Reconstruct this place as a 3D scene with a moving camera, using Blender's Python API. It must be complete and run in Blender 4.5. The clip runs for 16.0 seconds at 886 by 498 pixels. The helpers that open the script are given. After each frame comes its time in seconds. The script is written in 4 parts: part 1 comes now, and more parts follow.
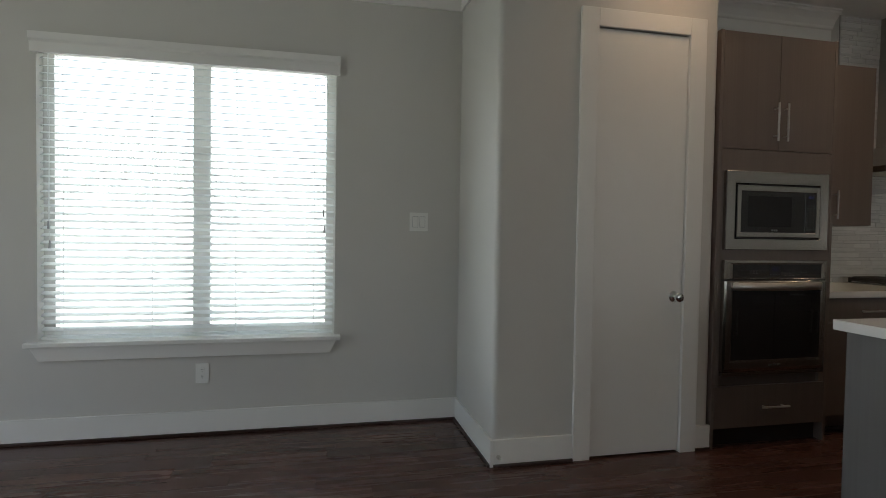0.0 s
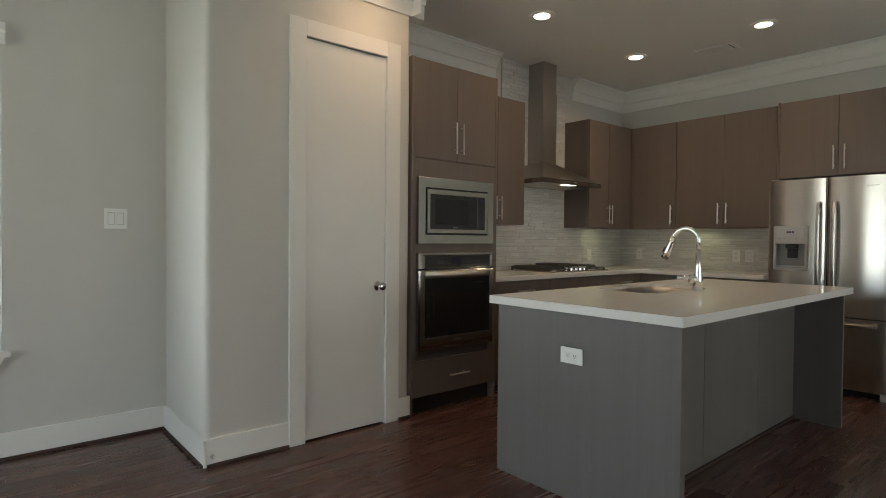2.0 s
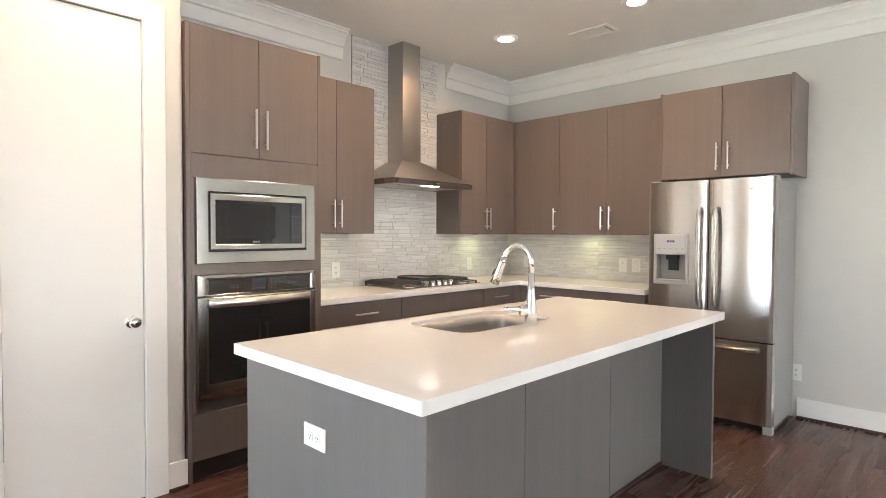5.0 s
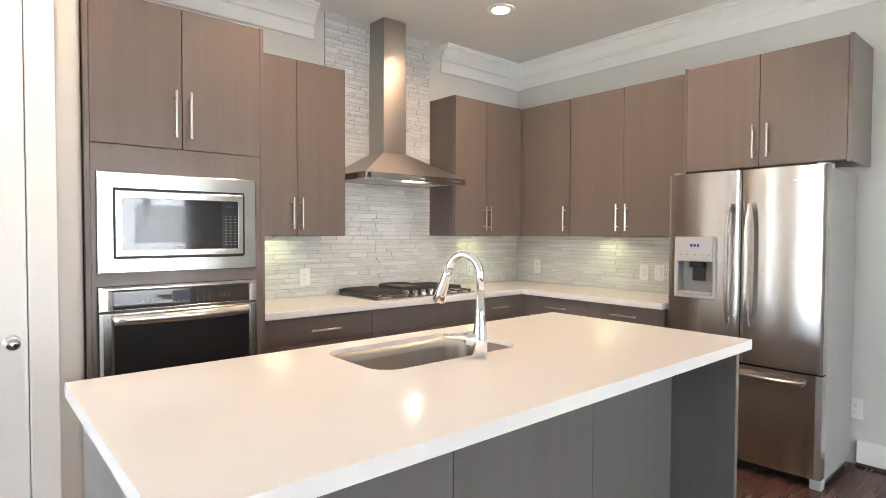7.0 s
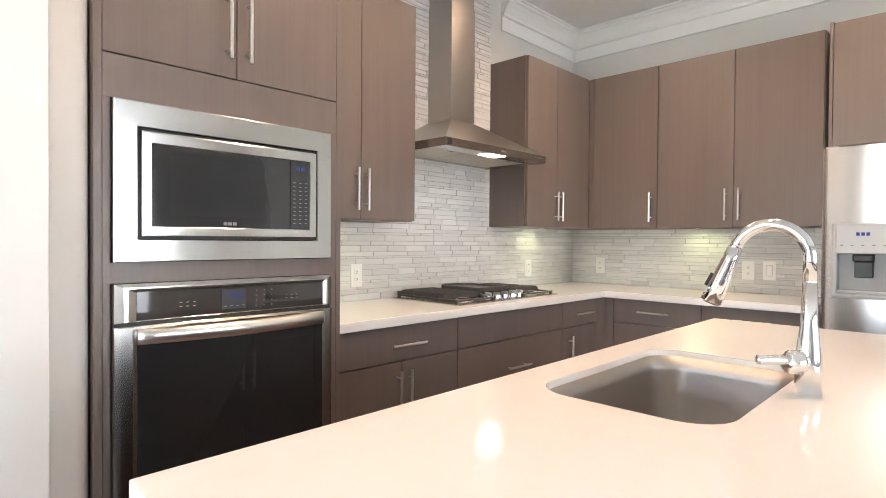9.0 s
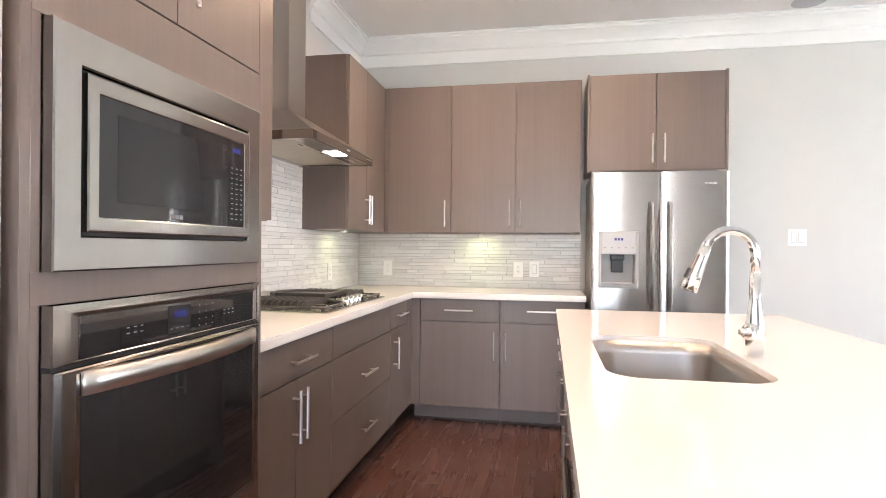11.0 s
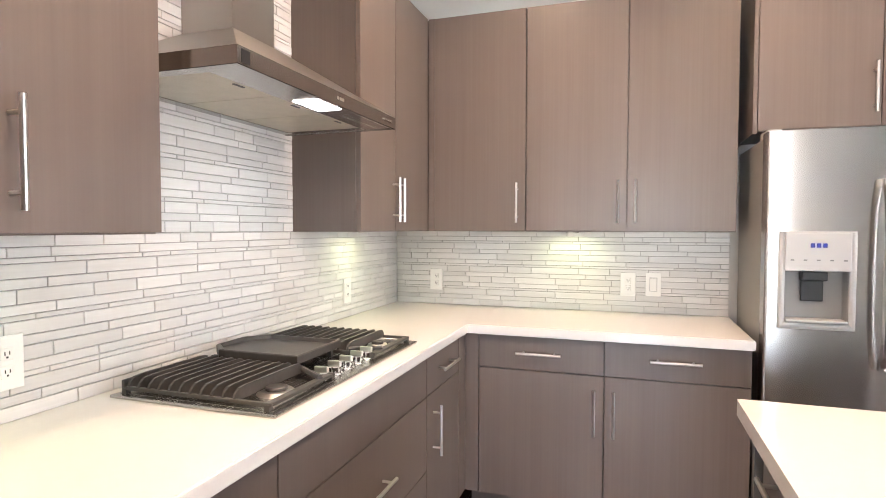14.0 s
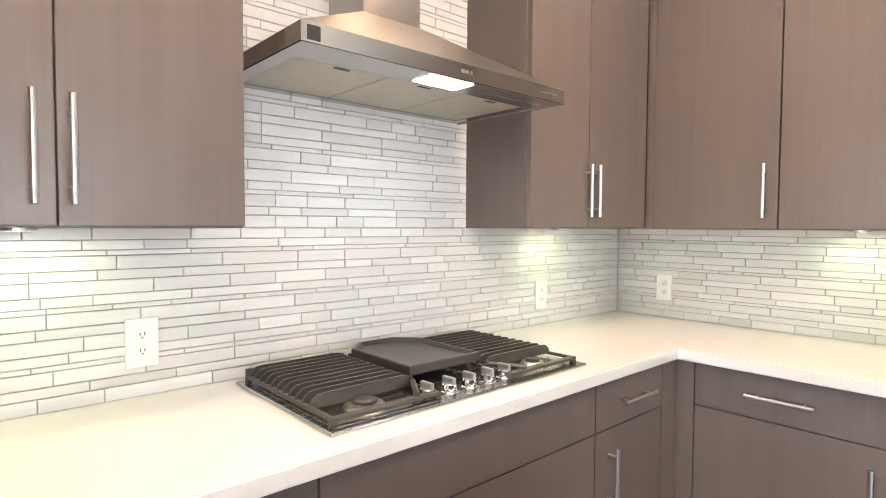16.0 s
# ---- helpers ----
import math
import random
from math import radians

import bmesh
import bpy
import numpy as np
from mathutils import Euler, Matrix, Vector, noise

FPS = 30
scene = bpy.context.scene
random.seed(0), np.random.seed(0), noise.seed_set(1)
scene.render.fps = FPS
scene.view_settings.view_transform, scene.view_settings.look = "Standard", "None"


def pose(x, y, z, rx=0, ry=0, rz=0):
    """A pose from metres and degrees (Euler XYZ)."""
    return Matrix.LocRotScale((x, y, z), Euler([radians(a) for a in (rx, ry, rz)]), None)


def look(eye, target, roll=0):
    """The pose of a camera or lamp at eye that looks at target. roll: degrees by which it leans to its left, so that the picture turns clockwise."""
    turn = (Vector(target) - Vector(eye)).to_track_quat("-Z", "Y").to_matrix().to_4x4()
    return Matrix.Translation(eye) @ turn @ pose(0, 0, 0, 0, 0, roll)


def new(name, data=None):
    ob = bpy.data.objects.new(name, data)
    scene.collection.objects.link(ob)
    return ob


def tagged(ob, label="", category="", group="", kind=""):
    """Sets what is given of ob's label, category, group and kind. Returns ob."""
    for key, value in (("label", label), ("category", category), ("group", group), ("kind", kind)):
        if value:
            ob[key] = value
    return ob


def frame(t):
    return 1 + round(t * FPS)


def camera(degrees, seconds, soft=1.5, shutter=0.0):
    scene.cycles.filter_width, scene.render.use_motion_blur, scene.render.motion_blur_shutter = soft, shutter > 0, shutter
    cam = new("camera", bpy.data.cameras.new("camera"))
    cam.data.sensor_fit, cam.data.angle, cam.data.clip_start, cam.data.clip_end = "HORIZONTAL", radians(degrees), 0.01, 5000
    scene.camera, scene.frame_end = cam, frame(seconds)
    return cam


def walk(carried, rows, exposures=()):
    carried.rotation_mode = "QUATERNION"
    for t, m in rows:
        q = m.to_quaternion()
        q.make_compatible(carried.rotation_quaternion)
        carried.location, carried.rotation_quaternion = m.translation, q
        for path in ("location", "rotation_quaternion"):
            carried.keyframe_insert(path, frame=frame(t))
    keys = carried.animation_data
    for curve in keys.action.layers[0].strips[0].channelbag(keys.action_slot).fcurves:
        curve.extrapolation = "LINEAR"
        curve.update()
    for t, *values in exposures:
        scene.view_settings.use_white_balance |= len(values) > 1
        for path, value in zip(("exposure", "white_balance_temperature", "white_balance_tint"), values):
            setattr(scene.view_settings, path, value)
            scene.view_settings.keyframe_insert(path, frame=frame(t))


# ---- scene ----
cam = camera(77.1, 16.0, soft=0.9)
EXPOSURES = [(0, 1.45, 6400, 7), (1.0, 1.55, 6400, 7), (1.5, 1.8, 6400, 7), (2.0, 2.33, 6600, 4), (2.5, 2.88, 6560, 5), (3.0, 3.28, 6500, 8), (3.5, 3.57, 6450, 10), (4.0, 3.78, 6430, 11), (6.5, 4.16, 6170, 10), (8, 4.02, 6080, 10), (10.5, 4.54, 6070, 15), (12, 4.49, 6070, 15), (13.5, 4.6, 6070, 15), (15, 4.64, 5920, 10), (16, 4.64, 5920, 10)]
PATH = [
    (0, (0.571, 0.545, 1.26), (1.016, 2.494, 1.199), 0.9),
    (0.5, (0.534, 0.482, 1.239), (1.229, 2.356, 1.182), 0.9),
    (1, (0.5, 0.447, 1.214), (1.4, 2.232, 1.161), 1.0),
    (1.5, (0.532, 0.389, 1.178), (1.618, 2.068, 1.146), 0.7),
    (2, (0.564, 0.34, 1.221), (1.859, 1.864, 1.184), 0.5),
    (2.5, (0.662, 0.316, 1.261), (2.065, 1.741, 1.215), 0.4),
    (3, (0.803, 0.292, 1.282), (2.257, 1.665, 1.237), 0.3),
    (3.5, (0.945, 0.296, 1.299), (2.42, 1.647, 1.254), 0.3),
    (4, (1.194, 0.359, 1.326), (2.671, 1.706, 1.277), 0.2),
    (5.25, (1.785, 0.352, 1.353), (3.2, 1.762, 1.294), 0.25),
    (6.5, (2.272, 0.372, 1.373), (3.614, 1.854, 1.302), 0.3),
    (7, (2.405, 0.447, 1.372), (3.711, 1.96, 1.313), 0.2),
    (7.5, (2.46, 0.741, 1.355), (3.72, 2.294, 1.31), 0.2),
    (8, (2.455, 1.045, 1.318), (3.68, 2.626, 1.282), 0.4),
    (10.5, (2.12, 2.24, 1.212), (4.022, 2.859, 1.205), 0.5),
    (11, (2.017, 2.429, 1.233), (3.982, 2.801, 1.23), 0.5),
    (11.5, (1.991, 2.584, 1.259), (3.984, 2.752, 1.238), 0.6),
    (12, (2.148, 2.683, 1.24), (4.147, 2.741, 1.196), 0.6),
    (12.5, (2.442, 2.743, 1.28), (4.441, 2.768, 1.221), 0.5),
    (13, (2.734, 2.756, 1.334), (4.733, 2.797, 1.268), 0.5),
    (13.5, (3.037, 2.726, 1.352), (5.021, 2.968, 1.283), 0.3),
    (14, (3.333, 2.652, 1.361), (5.228, 3.287, 1.287), 0.1),
    (14.5, (3.558, 2.626, 1.361), (5.324, 3.561, 1.288), 0.3),
    (15, (3.687, 2.576, 1.36), (5.305, 3.749, 1.287), 0.1),
    (15.5, (3.773, 2.51, 1.364), (5.228, 3.881, 1.291), 0.2),
    (16, (3.826, 2.441, 1.354), (5.154, 3.934, 1.271), 0.3),
]
walk(cam, [(t, look(eye, target, roll)) for t, eye, target, roll in PATH], EXPOSURES)


# ---- world, daylight and lamps ----
world = bpy.data.worlds.new("sky")
scene.world = world
world.use_nodes = True
wn, wl = world.node_tree.nodes, world.node_tree.links
sky = wn.new("ShaderNodeTexSky")
sky.sky_type, sky.sun_disc, sky.sun_elevation, sky.sun_rotation = "NISHITA", False, radians(48), radians(150)
sky.dust_density = 3.0
wl.new(sky.outputs[0], wn["Background"].inputs[0])
wn["Background"].inputs[1].default_value = 0.15
sun = new("sun", bpy.data.lights.new("sun", "SUN"))
sun.data.energy, sun.data.angle, sun.data.color = 5.0, radians(6), (1, 0.95, 0.88)
sun.matrix_basis = look((0, 0, 20), Vector((0, 0, 20)) - Vector((math.sin(radians(150)) * 0.67, math.cos(radians(150)) * 0.67, 0.74)))


def area_lamp(name, eye, target, sx, sy, watts, color=(1, 1, 1), spread=180):
    lamp = bpy.data.lights.new(name, "AREA")
    lamp.shape, lamp.size, lamp.size_y, lamp.energy, lamp.color, lamp.spread = "RECTANGLE", sx, sy, watts, color, radians(spread)
    ob = new(name, lamp)
    ob.matrix_basis = look(eye, target)
    return ob


FLOOR, CEIL = 0.02, 2.91
WIN_S = ((3.95, 5.15), (1.25, 2.55))            # windows of the south wall; the second is unseen, added for light
for (w0, w1), watts in zip(WIN_S, (4.6, 5.0)):
    area_lamp("daylight_south", ((w0 + w1) / 2, -3.32, 1.43), ((w0 + w1) / 2, 4, 1.75), w1 - w0 - 0.12, 1.6, watts, (0.95, 0.975, 1))
area_lamp("daylight_north", (-0.136, 4.252, 1.45), (-0.136, 0, 1.4), 1.62, 1.58, 7.5, (0.95, 0.98, 1))
WY0, WY1 = 1.45, 3.05                              # glazed opening of the west wall, unseen, added for light
area_lamp("west_fill", (-2.74, (WY0 + WY1) / 2, 1.3), (4, (WY0 + WY1) / 2, 1.45), WY1 - WY0 - 0.15, 1.8, 5.8, (0.94, 0.975, 1))
CANS = ((3.85, 3.08), (5.23, 3.12), (5.26, 2.05), (3.85, 2.05), (2.47, 2.98))
for cx, cy in CANS:
    area_lamp("can_lamp", (cx, cy, CEIL - 0.035), (cx, cy, 0), 0.11, 0.11, 0.6, (1, 0.66, 0.40), 150)
for eye, sx, sy in (((3.93, 3.845, 1.336), 0.18, 0.05), ((5.72, 3.845, 1.336), 0.18, 0.05), ((6.245, 2.93, 1.336), 0.05, 0.18)):
    area_lamp("puck_lamp", eye, (eye[0], eye[1] + 0.0001, 0), sx, sy, 0.029, (0.98, 1, 0.50), 170)
area_lamp("hood_lamp", (4.80, 3.54, 1.722), (4.80, 3.6, 0), 0.13, 0.05, 0.08, (1, 0.93, 0.82), 150)


# ---- materials ----
def material(name, color, rough=0.5, metal=0.0, dark=None, scale=(8, 8, 8), amount=0.5, bump=0.0, detail=6, fine=0, spread=0.0,
             spec=0.5, rough_var=0.0, coat=0.0, island=False):
    """A principled surface: two scales of noise between color and dark, stretched by scale, with relief and uneven gloss."""
    m = bpy.data.materials.new(name)
    m.use_nodes = True
    n, l = m.node_tree.nodes, m.node_tree.links
    b = n["Principled BSDF"]
    b.inputs["Metallic"].default_value, b.inputs["Roughness"].default_value = metal, rough
    b.inputs["Specular IOR Level"].default_value, b.inputs["Coat Weight"].default_value = spec, coat
    b.inputs["Base Color"].default_value = (*color, 1)
    if dark is None:
        return m
    geo = n.new("ShaderNodeTexCoord")
    mp = n.new("ShaderNodeMapping")
    mp.inputs["Scale"].default_value = scale
    l.new(geo.outputs["Object"], mp.inputs["Vector"])
    n1 = n.new("ShaderNodeTexNoise")
    n1.inputs["Scale"].default_value, n1.inputs["Detail"].default_value = 1.0, detail
    n2 = n.new("ShaderNodeTexNoise")
    n2.inputs["Scale"].default_value, n2.inputs["Detail"].default_value = fine or 0.13, 3
    vec = mp.outputs[0]
    if spread:
        info = n.new("ShaderNodeNewGeometry" if island else "ShaderNodeObjectInfo")
        rnd = info.outputs["Random Per Island" if island else "Random"]
        off = n.new("ShaderNodeVectorMath")
        off.operation = "MULTIPLY_ADD"
        l.new(rnd, off.inputs[0])
        off.inputs[1].default_value = (37, 91, 53)
        l.new(vec, off.inputs[2])
        vec = off.outputs[0]
    l.new(vec, n1.inputs["Vector"])
    l.new(vec, n2.inputs["Vector"])
    add = n.new("ShaderNodeMath")
    add.operation = "MULTIPLY_ADD"
    l.new(n2.outputs[0], add.inputs[0])
    add.inputs[1].default_value = 0.5
    half = n.new("ShaderNodeMath")
    half.operation = "MULTIPLY"
    half.inputs[1].default_value = 0.5
    l.new(n1.outputs[0], half.inputs[0])
    l.new(half.outputs[0], add.inputs[2])
    ramp = n.new("ShaderNodeMapRange")
    ramp.inputs[1].default_value, ramp.inputs[2].default_value = 0.5 - 0.5 * amount, 0.5 + 0.5 * amount
    l.new(add.outputs[0], ramp.inputs[0])
    mix = n.new("ShaderNodeMix")
    mix.data_type = "RGBA"
    mix.inputs[6].default_value, mix.inputs[7].default_value = (*dark, 1), (*color, 1)
    l.new(ramp.outputs[0], mix.inputs[0])
    out = mix.outputs[2]
    if spread:
        hsv = n.new("ShaderNodeHueSaturation")
        val = n.new("ShaderNodeMapRange")
        val.inputs[3].default_value, val.inputs[4].default_value = 1 - spread, 1 + spread
        l.new(rnd, val.inputs[0])
        l.new(val.outputs[0], hsv.inputs["Value"])
        l.new(out, hsv.inputs["Color"])
        out = hsv.outputs[0]
    l.new(out, b.inputs["Base Color"])
    if bump:
        bp = n.new("ShaderNodeBump")
        bp.inputs["Strength"].default_value, bp.inputs["Distance"].default_value = bump, 0.002
        l.new(n1.outputs[0], bp.inputs["Height"])
        l.new(bp.outputs[0], b.inputs["Normal"])
    if rough_var:
        rr = n.new("ShaderNodeMapRange")
        rr.inputs[3].default_value, rr.inputs[4].default_value = rough - rough_var, rough + rough_var
        l.new(n1.outputs[0], rr.inputs[0])
        l.new(rr.outputs[0], b.inputs["Roughness"])
    return m


def glowing(name, color, strength):
    m = bpy.data.materials.new(name)
    m.use_nodes = True
    b = m.node_tree.nodes["Principled BSDF"]
    b.inputs["Base Color"].default_value = (0.01, 0.01, 0.01, 1)
    b.inputs["Emission Color"].default_value, b.inputs["Emission Strength"].default_value = (*color, 1), strength
    return m


M = {}
M["wall"] = material("wall_paint", (0.64, 0.625, 0.595), 0.75, dark=(0.61, 0.595, 0.565), scale=(3, 3, 3), amount=0.8, bump=0.12, fine=60, spec=0.25)
M["ceiling"] = material("ceiling_paint", (0.86, 0.85, 0.825), 0.85, dark=(0.83, 0.82, 0.795), scale=(2, 2, 2), amount=0.8, bump=0.15, fine=80, spec=0.2)
M["white"] = material("white_paint", (0.84, 0.83, 0.805), 0.42, dark=(0.80, 0.79, 0.765), scale=(5, 5, 5), amount=0.9, bump=0.03)
M["plastic"] = material("white_plastic", (0.82, 0.82, 0.79), 0.3)
M["slot"] = material("dark_slot", (0.03, 0.03, 0.03), 0.6)
M["cab"] = material("stained_wood_vertical", (0.184, 0.148, 0.129), 0.34, dark=(0.132, 0.104, 0.090), scale=(110, 110, 1.6), amount=0.75, bump=0.06, fine=0.12, spread=0.05, rough_var=0.06)
M["cab_isle"] = material("grey_stained_wood", (0.165, 0.155, 0.148), 0.38, dark=(0.118, 0.110, 0.105), scale=(110, 110, 1.6), amount=0.75, bump=0.06, fine=0.12, spread=0.05, rough_var=0.06)
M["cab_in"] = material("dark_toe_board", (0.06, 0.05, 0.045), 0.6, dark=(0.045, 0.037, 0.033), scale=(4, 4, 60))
M["quartz"] = material("white_quartz", (0.77, 0.755, 0.735), 0.12, dark=(0.735, 0.72, 0.70), scale=(45, 45, 45), amount=0.6, detail=3, fine=5)
M["steel_h"] = material("brushed_steel_level", (0.50, 0.485, 0.465), 0.20, 1.0, dark=(0.46, 0.445, 0.425), scale=(1.5, 1.5, 900), amount=1.0, detail=2, rough_var=0.04)
M["steel_v"] = material("brushed_steel_upright", (0.60, 0.58, 0.56), 0.24, 1.0, dark=(0.54, 0.52, 0.50), scale=(900, 900, 1.5), amount=1.0, detail=2, rough_var=0.04)
M["steel"] = material("satin_steel_sheet", (0.50, 0.485, 0.465), 0.26, 1.0, dark=(0.45, 0.435, 0.415), scale=(2, 400, 400), amount=1.0, detail=2, rough_var=0.04)
M["steel_hood"] = material("brushed_steel_hood", (0.44, 0.41, 0.38), 0.36, 1.0, dark=(0.41, 0.385, 0.36), scale=(900, 900, 1.5), amount=1.0, detail=2, rough_var=0.04)
for key, amount in (("steel_h", 0.55), ("steel_v", 0.88), ("steel_hood", 0.7)):
    # brushed level: highlights drawn out upright
    nt = M[key].node_tree
    up = nt.nodes.new("ShaderNodeCombineXYZ")
    up.inputs[2].default_value = 1.0
    nt.links.new(up.outputs[0], nt.nodes["Principled BSDF"].inputs["Tangent"])
    nt.nodes["Principled BSDF"].inputs["Anisotropic"].default_value = amount
M["sink"] = material("satin_steel", (0.47, 0.44, 0.415), 0.36, 1.0, dark=(0.42, 0.395, 0.37), scale=(30, 4, 4), amount=0.9, rough_var=0.04)
M["nickel"] = material("satin_nickel", (0.64, 0.62, 0.59), 0.30, 1.0)
M["chrome"] = material("polished_chrome", (0.85, 0.85, 0.85), 0.05, 1.0)
M["glass"] = material("black_glass", (0.02, 0.02, 0.021), 0.04, spec=0.7)
M["screen"] = material("oven_screen", (0.022, 0.022, 0.023), 0.08, spec=0.4)
M["iron"] = material("cast_iron", (0.066, 0.061, 0.057), 0.40, dark=(0.045, 0.042, 0.039), scale=(70, 70, 70), bump=0.25)
M["black"] = material("black_plastic", (0.015, 0.015, 0.015), 0.4)
M["grey"] = material("grey_plastic", (0.46, 0.465, 0.47), 0.32)
M["recess"] = material("dispenser_recess", (0.32, 0.31, 0.30), 0.3, dark=(0.26, 0.255, 0.25), scale=(3, 3, 9), amount=0.8)
M["fridge_side"] = material("grey_side_panel", (0.30, 0.295, 0.285), 0.45, dark=(0.27, 0.265, 0.255), scale=(90, 90, 90), bump=0.1)
M["filter"] = material("grease_filter_mesh", (0.62, 0.58, 0.50), 0.5, 0.6, dark=(0.48, 0.45, 0.38), scale=(160, 160, 20), amount=0.6, bump=0.2)
M["blind"] = material("blind_slat_white", (0.82, 0.82, 0.80), 0.45, dark=(0.78, 0.78, 0.76), scale=(3, 40, 40), amount=0.9)
bn, bl = M["blind"].node_tree.nodes, M["blind"].node_tree.links
thin = bn.new("ShaderNodeBsdfTranslucent")
thin.inputs[0].default_value = (0.88, 0.9, 0.9, 1)
both = bn.new("ShaderNodeMixShader")
both.inputs[0].default_value = 0.75
bl.new(bn["Principled BSDF"].outputs[0], both.inputs[1])
bl.new(thin.outputs[0], both.inputs[2])
bl.new(both.outputs[0], bn["Material Output"].inputs[0])
M["grout"] = material("grout", (0.33, 0.315, 0.295), 0.85, dark=(0.26, 0.25, 0.235), scale=(60, 60, 60), bump=0.2)
M["tile"] = material("striated_marble_tile", (0.74, 0.735, 0.72), 0.3, dark=(0.56, 0.545, 0.52), scale=(6, 6, 130), amount=0.7, detail=5, fine=0.2, spread=0.09, bump=0.03)
M["plank"] = material("dark_oak_plank", (0.108, 0.050, 0.038), 0.27, dark=(0.066, 0.031, 0.024), scale=(1.1, 20, 20), amount=0.9, bump=0.02, fine=0.35, spread=0.12, rough_var=0.05)
M["plank_far"] = material("dark_oak_plank_rest", (0.108, 0.050, 0.038), 0.27, dark=(0.066, 0.031, 0.024), scale=(1.1, 20, 20), amount=0.9, bump=0.02, fine=0.35, spread=0.12, rough_var=0.05, island=True)
M["shoe"] = material("dark_shoe_moulding", (0.045, 0.022, 0.016), 0.4, dark=(0.03, 0.014, 0.01), scale=(4, 40, 40))
M["gap"] = material("floor_joint", (0.03, 0.014, 0.011), 0.7)
M["bulb"] = glowing("lamp_lens", (1, 0.83, 0.62), 1.2)
M["puck"] = glowing("puck_lens", (1, 0.95, 0.65), 0.07)
M["hood_bulb"] = glowing("hood_lens", (1, 0.95, 0.87), 0.9)
M["digits"] = glowing("blue_digits", (0.03, 0.08, 1.0), 0.018)
M["print"] = material("grey_print", (0.16, 0.165, 0.17), 0.5)
M["lawn"] = material("lawn", (0.30, 0.30, 0.20), 0.9, dark=(0.25, 0.25, 0.15), scale=(2, 2, 2), bump=0.3, fine=12)
M["street"] = material("concrete_street", (0.45, 0.44, 0.42), 0.85, dark=(0.38, 0.37, 0.355), scale=(3, 3, 3), fine=20)
M["leaf"] = material("leaves", (0.075, 0.115, 0.035), 0.6, dark=(0.04, 0.07, 0.02), scale=(5, 5, 5), spread=0.3, island=True)
M["bark"] = material("bark", (0.13, 0.10, 0.075), 0.9, dark=(0.07, 0.055, 0.04), scale=(20, 20, 4), bump=0.5)
M["brick"] = material("house_brick", (0.42, 0.37, 0.33), 0.85, dark=(0.34, 0.29, 0.26), scale=(4, 4, 14), fine=12)
M["roof"] = material("roof_shingle", (0.22, 0.21, 0.20), 0.9, dark=(0.16, 0.15, 0.145), scale=(3, 3, 10), fine=9)
pane = bpy.data.materials.new("window_pane")
pane.use_nodes = True
pb = pane.node_tree.nodes["Principled BSDF"]
pb.inputs["Transmission Weight"].default_value, pb.inputs["Roughness"].default_value, pb.inputs["IOR"].default_value = 1.0, 0.0, 1.05
pb.inputs["Base Color"].default_value = (0.97, 0.985, 0.98, 1)
M["pane"] = pane

# ---- mesh helpers ----
ORIGIN = {}


def box(x0, x1, y0, y1, z0, z1, bevel=0.0, bm=None):
    """A box with softened edges, added to bm if given."""
    one = bmesh.new()
    bmesh.ops.create_cube(one, size=1)
    bmesh.ops.transform(one, verts=one.verts, matrix=Matrix.LocRotScale(((x0 + x1) / 2, (y0 + y1) / 2, (z0 + z1) / 2), None, (abs(x1 - x0), abs(y1 - y0), abs(z1 - z0))))
    if bevel:
        bmesh.ops.bevel(one, geom=list(one.edges), offset=bevel, segments=2, affect="EDGES", profile=0.6)
    return merge(bm, one)


def merge(bm, one):
    if bm is None:
        return one
    tmp = bpy.data.meshes.new("tmp")
    one.to_mesh(tmp)
    one.free()
    bm.from_mesh(tmp)
    bpy.data.meshes.remove(tmp)
    return bm


def loft(rings, caps=True, bm=None):
    """A skin over closed rings of equally many points."""
    one = bmesh.new()
    loops = [[one.verts.new(p) for p in ring] for ring in rings]
    for a, b in zip(loops, loops[1:]):
        for i in range(len(a)):
            j = (i + 1) % len(a)
            one.faces.new((a[i], a[j], b[j], b[i]))
    if caps:
        one.faces.new(loops[0])
        one.faces.new(loops[-1])
    bmesh.ops.recalc_face_normals(one, faces=one.faces)
    return merge(bm, one)


def prism(points, z0, z1, bm=None):
    return loft([[(x, y, z0) for x, y in points], [(x, y, z1) for x, y in points]], bm=bm)


def tube(points, radii, seg=16, bm=None):
    """A round bar along points, with a radius for each."""
    pts = [Vector(p) for p in points]
    rings = []
    for i, p in enumerate(pts):
        d = (pts[min(i + 1, len(pts) - 1)] - pts[max(i - 1, 0)]).normalized()
        side = d.cross(Vector((0.31, 0.17, 0.93)) if abs(d.z) < 0.9 else Vector((1, 0, 0))).normalized()
        up = d.cross(side)
        r = radii[i] if isinstance(radii, (list, tuple)) else radii
        rings.append([p + r * (math.cos(a) * side + math.sin(a) * up) for a in (2 * math.pi * k / seg for k in range(seg))])
    if len(pts) > 2:                                # keep rings from twisting
        for a, b in zip(rings, rings[1:]):
            best = min(range(seg), key=lambda s: sum((a[k] - b[(k + s) % seg]).length for k in range(0, seg, 4)))
            b[:] = b[best:] + b[:best]
    return loft(rings, bm=bm)


def mesh_object(name, bm, mat, smooth=False):
    me = bpy.data.meshes.new(name)
    bm.to_mesh(me)
    bm.free()
    me.materials.append(M[mat])
    if smooth:
        me.polygons.foreach_set("use_smooth", [True] * len(me.polygons))
    return new(name, me)


